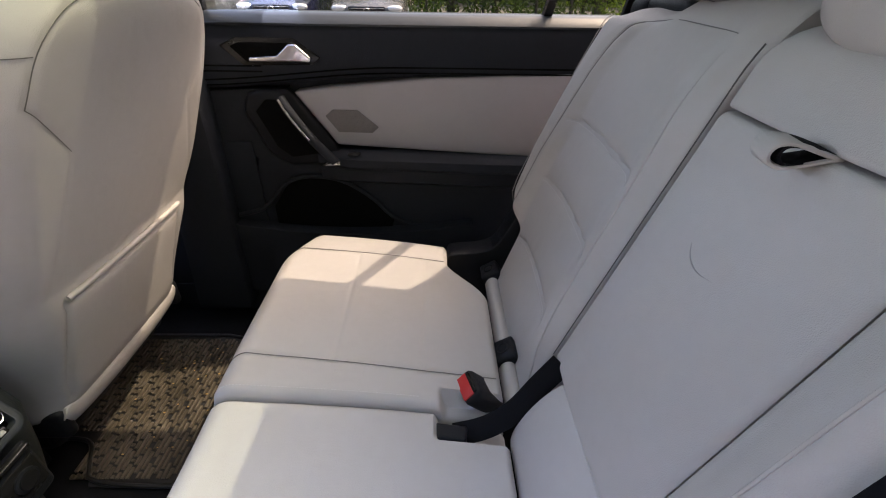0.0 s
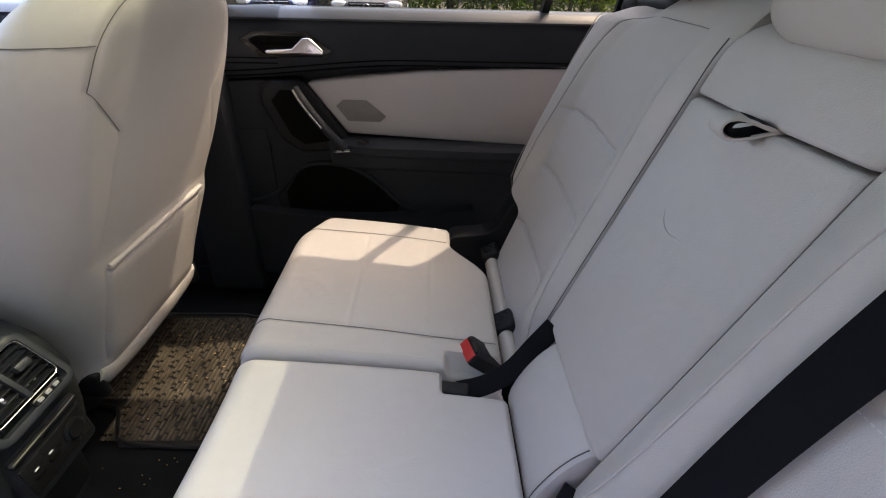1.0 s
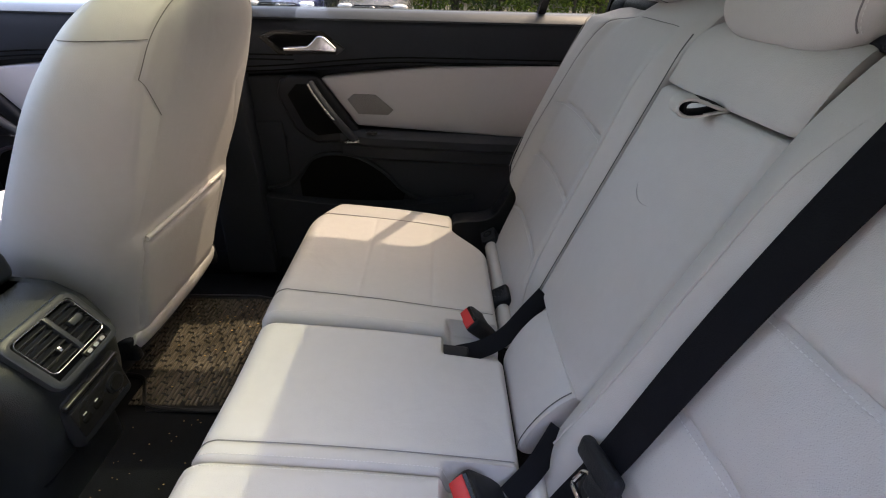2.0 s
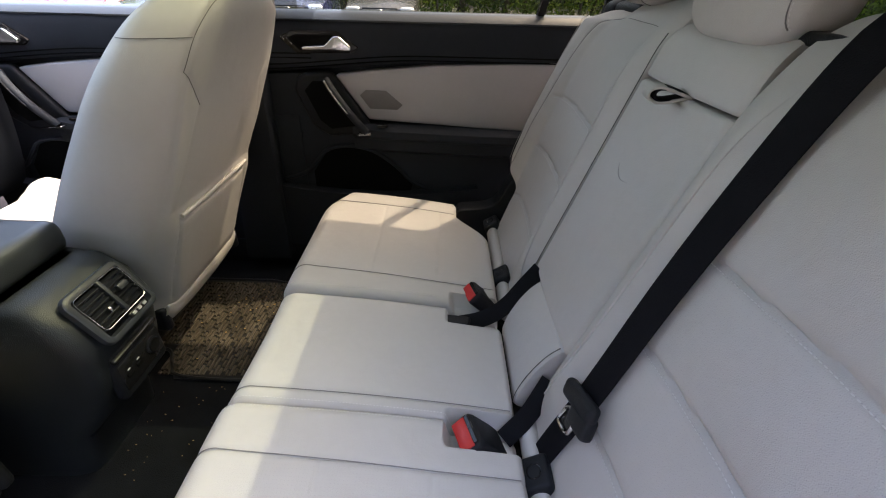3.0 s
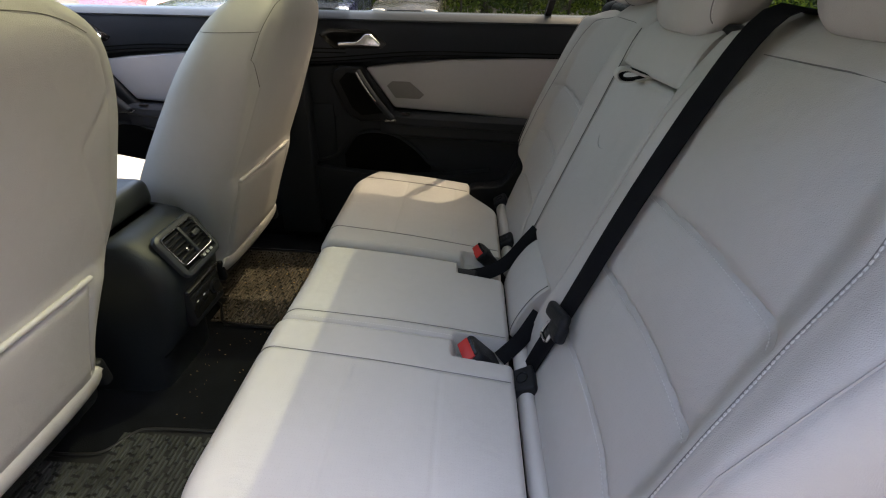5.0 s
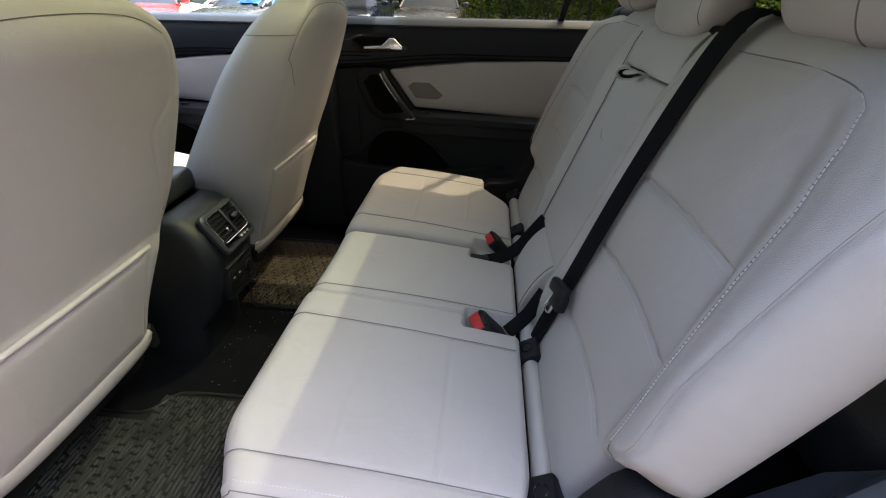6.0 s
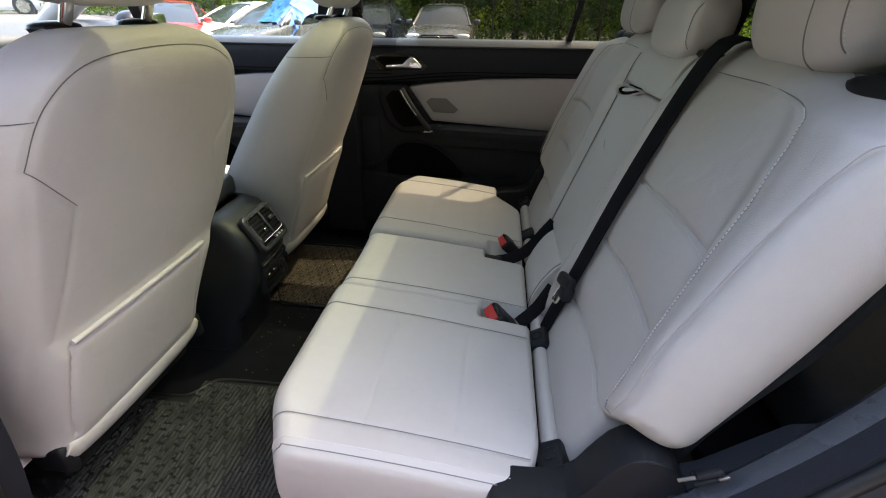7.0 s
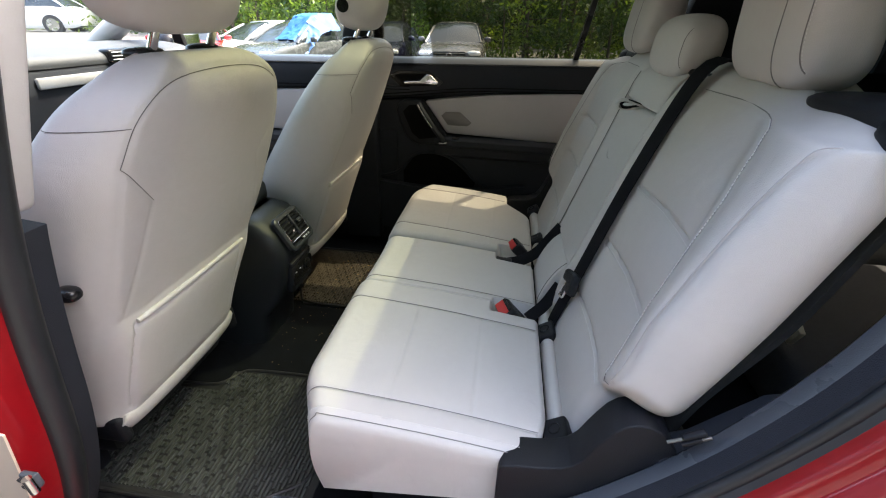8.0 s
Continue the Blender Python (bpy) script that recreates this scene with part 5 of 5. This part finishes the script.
def build_belts():
    belt = thing("seat_belt", (0.17, -0.23, 0.62), "black seat belt hanging over the rear backrest", "seat belt")
    path = [(0.47, -0.218, 1.265), (0.41, -0.221, 1.294), (0.373, -0.226, 1.288), (0.341, -0.229, 1.235), (0.296, -0.228, 1.11), (0.252, -0.231, 0.98), (0.204, -0.240, 0.825), (0.180, -0.240, 0.745), (0.158, -0.236, 0.67), (0.143, -0.230, 0.60)]
    P = resample(rounded(path, 2), 0.02)
    part("strap", ribbon(P, [(-0.20, 1, 0.10)] * len(P), 0.044, 0.0018), webbing, belt)
    tilt = Matrix.Rotation(radians(17), 4, "Y") @ Matrix.Rotation(radians(-20), 4, "X")
    tongue = part("tongue_body", rbox(0.180, -0.246, 0.788, 0.020, 0.090, 0.032, 0.009, 3, tilt), plastic, belt)
    part("tongue_cheek", rbox(0.178, -0.270, 0.774, 0.022, 0.054, 0.038, 0.008, 3, tilt), plastic, tongue)
    down, out = np.array([-0.29, 0.0, -0.957]), np.array([-0.957, 0.0, 0.29])
    across = np.array([0.0, 0.96, 0.0]) + 0.28 * np.cross(out, (0, 1, 0))
    mid = np.array([0.176, -0.254, 0.752]) + out * 0.012

    def ring_at(u, w):
        return tuple(mid + down * u + across * w)
    loop = [ring_at(u, w) for u, w in ((-0.020, -0.016), (0.014, -0.019), (0.020, -0.013), (0.020, 0.013), (0.014, 0.019), (-0.020, 0.016), (-0.020, -0.016))]
    part("tongue", tube(resample(rounded(loop, 1), 0.004), 0.0030, 8), steel, tongue, "bright steel belt tongue")
    part("tongue_window", (np.array([ring_at(u, w) for u, w in ((-0.018, -0.013), (0.014, -0.014), (0.014, 0.014), (-0.018, 0.013))]) - out * 0.002, [(0, 1, 2, 3)]), gloss_black, tongue, smooth=False)
    low = thing("belt_strap", (0.1, -0.18, 0.63), "short black belt strap running into the seat", "seat belt", "belt straps")
    P = resample(rounded([(0.176, -0.127, 0.690), (0.158, -0.144, 0.668), (0.135, -0.166, 0.640), (0.09, -0.195, 0.612)], 2), 0.01)
    part("strap", ribbon(P, [(0.63, -0.49, -0.21)] * len(P), 0.034, 0.0018), webbing, low)
    far = thing("belt_strap", (0.1, 0.1, 0.63), "short black belt strap running into the seat", "seat belt", "belt straps")
    P = resample(rounded([(0.197, 0.135, 0.755), (0.165, 0.128, 0.712), (0.125, 0.112, 0.660), (0.075, 0.100, 0.632), (0.02, 0.095, 0.622)], 2), 0.01)
    part("strap", ribbon(P, [(0.41, -0.57, -0.37)] * len(P), 0.038, 0.0018), webbing, far)
    part("latch", rbox(0.005, 0.090, 0.634, 0.075, 0.030, 0.016, 0.006, 3, Matrix.Rotation(radians(-8), 4, "Z")), plastic, far, "black plastic belt latch")
    hook = thing("seat_catch", (0.30, -0.70, 0.76), "small steel seat catch with a black lever beside the seat", "seat catch")
    turn = Matrix.Rotation(radians(-32), 4, "Y")
    part("pin", tube([(0.272, -0.702, 0.778), (0.292, -0.703, 0.790)], 0.0028, 8), dull_steel, hook)
    part("lever", rbox(0.306, -0.702, 0.800, 0.036, 0.012, 0.010, 0.004, 3, turn), plastic, hook)
    part("lever_fork", rbox(0.303, -0.709, 0.791, 0.030, 0.005, 0.007, 0.002, 2, turn), plastic, hook)
    part("lever_tip", rbox(0.321, -0.709, 0.803, 0.014, 0.004, 0.006, 0.0015, 2, turn), dull_steel, hook, "worn steel tip")
    part("bracket", rbox(0.306, -0.690, 0.780, 0.026, 0.008, 0.016, 0.003, 2, turn), plastic, hook)


build_belts()


def buckle(at, turn, label, size=1.42):
    b = thing("belt_buckle", at, label, "belt buckle", "belt buckles")
    d = Vector(turn).normalized()
    up = (Vector((0, 0, 1)) - d * d.z).normalized()
    M = Matrix.Translation(at) @ Matrix((up, d.cross(up), d)).transposed().to_4x4() @ Matrix.Scale(size, 4)

    def put(bm):
        bmesh.ops.transform(bm, matrix=M, verts=bm.verts)
        return bm
    part("housing", put(rbox(0, 0, 0.035, 0.032, 0.050, 0.07, 0.009, 3)), plastic, b)
    part("button", put(rbox(-0.0030, 0, 0.0700, 0.0195, 0.039, 0.004, 0.002, 2)), red_button, b, "red release button")
    part("slot", put(rbox(0.0095, 0, 0.0703, 0.006, 0.036, 0.004, 0.001, 1)), gloss_black, b)
    part("stalk", put(rbox(0, 0, -0.02, 0.014, 0.03, 0.06, 0.004)), webbing, b)


buckle((0.102, 0.184, 0.600), (-0.66, -0.20, 0.72), "black belt buckle with red button standing off the seat", 1.24)
buckle((0.078, -0.195, 0.580), (-0.60, -0.20, 0.77), "black belt buckle with red button sunk in the seat pocket")


def anchor(y):
    a = thing("child_seat_anchor", (0.15, y, 0.61), "small black child seat anchor cover", "anchor cover", "child seat anchors")
    T = Matrix.Translation((0.141, y, 0.617)) @ Matrix.Rotation(radians(-32), 4, "Y")

    def put(bm):
        bmesh.ops.transform(bm, matrix=T, verts=bm.verts)
        return bm
    part("cover", put(rbox(0, 0, 0, 0.050, 0.058, 0.046, 0.007, 3)), plastic, a)
    part("emblem", tube([tuple(T @ Vector((0.012 * math.cos(t), 0.012 * math.sin(t), 0.0235))) for t in np.linspace(0, 6.2832, 22)], 0.0014, 6), gloss_black, a, "small ring emblem")


for yy in (-0.266, -0.583, 0.285, 0.575):
    anchor(yy)


# ---------------------------------------------------------------- dashboard and outside mirror
dash_m = material("slate_dashboard", (0.075, 0.08, 0.088), 0.6, vary=0.1, scale=6, bump=0.4, bump_scale=500, kind="voronoi")


def build_front():
    dash = thing("dashboard", (-1.7, 0, 0.6), "dark dashboard with pale top and side vents", "dashboard")
    prof = [(-2.0, 0.55), (-1.55, 0.60), (-1.48, 0.80), (-1.45, 1.00), (-1.448, 1.16), (-1.455, 1.225), (-1.50, 1.238), (-2.0, 1.21)]
    P = rounded(prof + prof[:1], 2)[:-1]
    part("body", loft([[(x, y, z) for x, z in P] for y in np.linspace(-0.76, 0.76, 20)]), soft_black, dash)
    pad = [(-1.452, 1.215), (-1.446, 1.232), (-1.46, 1.252), (-1.56, 1.272), (-1.75, 1.280), (-2.0, 1.245), (-2.0, 1.22), (-1.50, 1.218)]
    P = rounded(pad + pad[:1], 2)[:-1]
    part("top_pad", loft([[(x, y, z) for x, z in P] for y in np.linspace(-0.74, 0.74, 20)]), dash_m, dash, "sunlit dashboard pad")
    part("trim_strip", rbox(-1.442, 0.14, 1.176, 0.014, 0.28, 0.034, 0.005), silver_trim, dash, "silver trim strip")
    vent = part("side_vent", rbox(-1.458, 0.36, 1.238, 0.05, 0.15, 0.046, 0.012, 3), gloss_black, dash)
    for k in range(3):
        part("slat", rbox(-1.434, 0.36, 1.226 + 0.012 * k, 0.008, 0.13, 0.003, 0.001, 1), silver_trim, vent)
    mir = thing("door_mirror", (-1.75, 0.98, 1.15), "outside mirror in a black housing", "car mirror")
    part("housing", superellipsoid((-1.74, 1.04, 1.235), (0.06, 0.12, 0.075), (3, 3), 32, 16), gloss_black, mir)
    part("glass", rbox(-1.680, 1.04, 1.235, 0.006, 0.20, 0.115, 0.003), steel, mir)
    part("arm", rbox(-1.75, 0.93, 1.185, 0.05, 0.12, 0.03, 0.01), plastic, mir)


build_front()


# ---------------------------------------------------------------- parked cars
def parked_car(at, turn, paint, label, grille=True, length=4.6, width=1.82, height=1.44, suv=False):
    car = thing("parked_car", at, label, "car", "parked cars")
    M = Matrix.Translation(at) @ Matrix.Rotation(radians(turn), 4, "Z")

    def put(g):
        return [tuple(M @ Vector(p)) for p in g[0]], g[1]

    def putb(bm):
        bmesh.ops.transform(bm, matrix=M, verts=bm.verts)
        return bm
    L, W, H = length / 2, width / 2, height
    hood = 0.96 if suv else 0.86
    belt = 1.02 if suv else 0.92
    st = [(-L, 0.35, 0.55, 0.80), (-L + 0.04, 0.25, 0.68, 0.88), (-L + 0.25, 0.22, hood - 0.08, 0.96), (-L + 0.7, 0.2, hood, 1.0), (-L + 1.25, 0.2, belt, 1.0), (0.3, 0.2, belt + 0.02, 1.0),
          (L - 0.9, 0.2, belt + 0.04, 0.98), (L - 0.3, 0.22, belt, 0.93), (L - 0.03, 0.3, belt - 0.1, 0.86), (L, 0.38, 0.7, 0.80)]
    rings = []
    for x, zb, zt, w in st:
        w *= W
        rings.append([(x, -w * 0.9, zb), (x, -w, zb + 0.12), (x, -w, zt - 0.16), (x, -w * 0.95, zt - 0.04), (x, -w * 0.8, zt), (x, 0, zt + 0.03), (x, w * 0.8, zt), (x, w * 0.95, zt - 0.04), (x, w, zt - 0.16), (x, w, zb + 0.12), (x, w * 0.9, zb)])
    body = part("body", put(loft(rings)), paint, car)
    # greenhouse: dark glass body, painted roof and pillars
    g0, g3 = -L + 1.10, L - 0.35
    span = g3 - g0
    prof = [(0.0, 0.0), (0.10, 0.36), (0.20, 0.68), (0.30, 0.90), (0.40, 0.985), (0.52, 1.0), (0.66, 0.95), (0.80, 0.75), (0.92, 0.38), (1.0, 0.0)]
    prof = rounded(prof, 1)
    hgt = H - belt

    def half_w(z):
        return W * (0.88 - 0.22 * (z - belt) / hgt)
    rings = []
    for u, v in prof:
        x, z = g0 + u * span, belt - 0.02 + v * hgt
        wt, wb = half_w(z), W * 0.88
        rings.append([(x, -wb, belt - 0.03), (x, -(wb + wt) / 2 - 0.01, (belt + z) / 2), (x, -wt, z - 0.05 * v), (x, -wt * 0.8, z), (x, 0, z + 0.015), (x, wt * 0.8, z), (x, wt, z - 0.05 * v), (x, (wb + wt) / 2 + 0.01, (belt + z) / 2), (x, wb, belt - 0.03)])
    part("glasshouse", put(loft(rings)), dark_glass, car, "dark glass of windscreen and side windows")
    roof = []
    for u, v in prof:
        if 0.30 <= u <= 0.78:
            x, z = g0 + u * span, belt - 0.02 + v * hgt
            wt = half_w(z)
            roof.append([(x, -wt - 0.006, z - 0.05 * v - 0.03), (x, -wt - 0.004, z - 0.045 * v), (x, -wt * 0.8, z + 0.008), (x, 0, z + 0.024), (x, wt * 0.8, z + 0.008), (x, wt + 0.004, z - 0.045 * v), (x, wt + 0.006, z - 0.05 * v - 0.03), (x, 0, z - 0.03)])
    part("roof", put(loft(roof)), paint, car)
    for s in (-1, 1):
        for us in ((0.0, 0.31), (0.77, 1.0)):
            P = [(g0 + u * span, s * (half_w(belt + v * hgt) + 0.004), belt - 0.03 + v * hgt * 0.96) for u, v in prof if us[0] <= u <= us[1]]
            part("pillar", put(tube(P, 0.032, 8)), paint, car)
        zb = belt + 0.93 * hgt
        part("door_pillar", put(tube([(g0 + 0.53 * span, s * (W * 0.88 + 0.004), belt - 0.02), (g0 + 0.55 * span, s * (half_w(zb) + 0.008), zb)], 0.022, 8)), gloss_black, car)
        part("mirror", put(superellipsoid((-L + 1.55, s * (W + 0.07), belt + 0.05), (0.06, 0.10, 0.07), (3, 3), 16, 8)), paint, car)
        part("headlight", put(superellipsoid((-L + 0.12, s * W * 0.72, hood - 0.19), (0.12, 0.19, 0.075), (2.6, 2.6), 20, 10)), lamp_m, car, "clear headlight")
        for wx in (-L + 0.85, L - 0.9):
            wheel = part("wheel", put(tube([(wx, s * (W - 0.20), 0.33), (wx, s * (W - 0.01), 0.33)], 0.33, 28)), tyre_m, car)
            part("rim", put(tube([(wx, s * (W - 0.05), 0.33), (wx, s * (W + 0.005), 0.33)], 0.21, 20)), chrome, wheel)
    if grille:
        gr = part("grille", putb(rbox(-L - 0.005, 0, hood - 0.25, 0.05, 0.86, 0.22, 0.03, 3)), gloss_black, car)
        for k in range(3):
            part("grille_bar", putb(rbox(-L - 0.032, 0, hood - 0.32 + 0.07 * k, 0.012, 0.82, 0.014, 0.004)), chrome, gr)
        part("emblem", put(tube([(-L - 0.045, 0.075 * math.cos(t), hood - 0.25 + 0.075 * math.sin(t)) for t in np.linspace(0, 6.283, 24)], 0.008, 6)), chrome, gr)
        part("lower_grille", putb(rbox(-L - 0.0, 0, 0.38, 0.05, 1.2, 0.14, 0.03, 3)), gloss_black, car)
    return car


grey_paint = material("grey_car_paint", (0.10, 0.10, 0.105), 0.25, 0.2, vary=0.05, coat=0.35)
navy_paint = material("navy_car_paint", (0.012, 0.014, 0.035), 0.25, 0.1, vary=0.05, coat=0.35)
white_paint = material("white_car_paint", (0.80, 0.80, 0.80), 0.3, vary=0.03, coat=1.0)
suv_paint = material("slate_car_paint", (0.06, 0.065, 0.065), 0.25, 0.2, vary=0.05, coat=0.35)
far_red = material("red_parked_paint", (0.40, 0.02, 0.02), 0.3, vary=0.05, coat=1.0)
parked_car((-1.72, 13.31, lot(13.31)), 92, grey_paint, "grey saloon with round emblem in its grille, parked facing", length=4.4)
parked_car((-4.08, 13.65, lot(13.65)), 93, navy_paint, "dark blue saloon parked facing, with clear headlights")
SLATE = (-5.98, 11.86, lot(11.86))
parked_car(SLATE, 72, suv_paint, "dark slate saloon parked at an angle under a blue sheet", height=1.48)
parked_car((-7.6, 12.65, lot(12.65, -7.6)), 60, white_paint, "white saloon parked at an angle", grille=False)
parked_car((-9.31, 11.55, lot(11.55, -9.31)), 118, far_red, "red hatchback parked among the others", grille=False)
parked_car((-18.7, 14.8, lot(14.8, -18.7) - 0.08), 20, white_paint, "white hatchback parked side on", grille=False, height=1.5)


def blue_cover():
    """A crumpled sheet thrown over one side of the windscreen and roof."""
    rng = np.random.default_rng(3)
    M = Matrix.Translation(SLATE) @ Matrix.Rotation(radians(72), 4, "Z")
    path = [(-1.15, 0.93), (-0.72, 1.20), (-0.36, 1.50), (0.0, 1.56), (0.5, 1.57)]
    P = resample(path, 0.06)
    rows = []
    for k, v in enumerate(np.linspace(0.02, 1.02, 22)):
        for x, z in P:
            side = max(0, v - 0.68)
            zz = z - 1.3 * side + 0.03 + 0.02 * rng.normal() * (0.3 + side)
            rows.append(tuple(M @ Vector((x + 0.02 * rng.normal(), -v * 0.92, zz + 0.015))))
    n = len(P)
    f = [(a * n + b, a * n + b + 1, (a + 1) * n + b + 1, (a + 1) * n + b) for a in range(21) for b in range(n - 1)]
    ob = part("blue_sheet", (rows, f), blue_sheet)
    tagged(ob, "crumpled bright blue plastic sheet over a parked car", "sheet")


blue_cover()


# ---------------------------------------------------------------- trees
def leaf_cloud(n, place, size, seed):
    rng = np.random.default_rng(seed)
    v, f = [], []
    for _ in range(n):
        c = np.asarray(place(rng))
        a = rng.normal(size=3)
        a /= np.linalg.norm(a)
        b = np.cross(a, rng.normal(size=3))
        b /= np.linalg.norm(b) + 1e-9
        s = size * rng.uniform(0.6, 1.4)
        k = len(v)
        v += [tuple(c - a * s), tuple(c + b * s * 0.45), tuple(c + a * s), tuple(c - b * s * 0.45)]
        f.append((k, k + 1, k + 2, k + 3))
    return v, f


def tree(x, y, h, r, seed):
    rng = np.random.default_rng(seed)
    t = thing("tree", (x, y, lot(y)), "leafy deciduous tree at the edge of the wood", "tree", "wood edge trees")
    lean = rng.uniform(-0.04, 0.04, 2)
    zs = np.linspace(-0.4, h * 0.85, 9)
    g = [tube([(x + lean[0] * z + 0.05 * math.sin(z + seed), y + lean[1] * z, z) for z in zs], list(np.linspace(r, r * 0.3, 9)), 9)]
    tips = []
    for k in range(20):
        z = h * rng.uniform(0.12, 0.8)
        th = rng.uniform(0, 6.28)
        ln = rng.uniform(1.0, 2.4) * (1.1 - 0.6 * z / h)
        p0 = (x + lean[0] * z, y + lean[1] * z, z)
        tip = (p0[0] + ln * math.cos(th), p0[1] + ln * math.sin(th), z + rng.uniform(-0.2, 0.9))
        g.append(tube([p0, tuple((np.array(p0) + tip) / 2 + (0, 0, 0.12)), tip], [r * 0.25, r * 0.15, r * 0.06], 6))
        tips.append(tip)
    part("trunk", merged(*g), bark, t)
    T = np.array(tips)

    def place(q):
        c = T[q.integers(len(T))]
        return c + q.normal(size=3) * (0.42, 0.42, 0.24)
    part("crown", leaf_cloud(2400, place, 0.085, seed + 1), leaf_a if seed % 3 else leaf_b, t, smooth=False)


rng0 = np.random.default_rng(5)
for k in range(26):
    tree(-24 + 1.75 * k + rng0.uniform(-0.6, 0.6), 17.5 + rng0.uniform(-0.8, 5.5), rng0.uniform(7, 11), rng0.uniform(0.09, 0.2), 20 + k)


for k in range(18):
    tree(-16 + 1.3 * k + rng0.uniform(-0.5, 0.5), 16.6 + rng0.uniform(0, 2.0), rng0.uniform(5, 8), rng0.uniform(0.04, 0.08), 120 + k)


def underbrush():
    def place(q):
        x = q.uniform(-30, 26)
        y = 16.5 + abs(q.normal()) * 2.5
        h = 0.15 + 0.45 * math.sin(x * 1.3) + 0.3 * math.sin(x * 3.1) + 0.7 * (y - 16) / 3
        return (x, y, lot(y) + q.uniform(0.0, max(0.2, h + 0.6)))
    ob = part("underbrush", leaf_cloud(26000, place, 0.085, 77), leaf_b, smooth=False)
    tagged(ob, "bright green undergrowth along the wood", "bushes", kind="stuff")


underbrush()


def wood_behind():
    def place(q):
        return (q.uniform(-50, 45), 27 + abs(q.normal()) * 3, q.uniform(0.1, 11))
    ob = part("far_wood", leaf_cloud(22000, place, 0.30, 78), leaf_a, smooth=False)
    tagged(ob, "dense green wood behind the lot", "wood", kind="stuff")

    def around(q):
        # unseen wood, added on the driver's side and behind the car, cuts sky light
        if q.random() < 0.65:
            return (q.uniform(-30, 24), -10 - abs(q.normal()) * 2.0, q.uniform(0.1, 11))
        return (17 + abs(q.normal()) * 2, q.uniform(-14, 30), q.uniform(0.1, 11))
    ob = part("unseen_wood", leaf_cloud(26000, around, 0.34, 79), leaf_a, smooth=False)
    tagged(ob, "unseen green leaves added round the lot to block sky light", "wood", kind="stuff")
    # flat dark sheets round the lot: the wood's shade is put into their colour
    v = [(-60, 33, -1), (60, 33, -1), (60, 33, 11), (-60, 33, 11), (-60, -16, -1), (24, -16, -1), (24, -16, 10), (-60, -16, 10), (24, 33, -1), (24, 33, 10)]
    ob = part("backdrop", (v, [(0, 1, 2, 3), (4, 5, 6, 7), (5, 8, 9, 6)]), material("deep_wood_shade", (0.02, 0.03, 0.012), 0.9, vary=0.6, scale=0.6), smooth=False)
    tagged(ob, "backdrop sheets coloured as the shaded depth of the wood", "backdrop", kind="structure")


wood_behind()
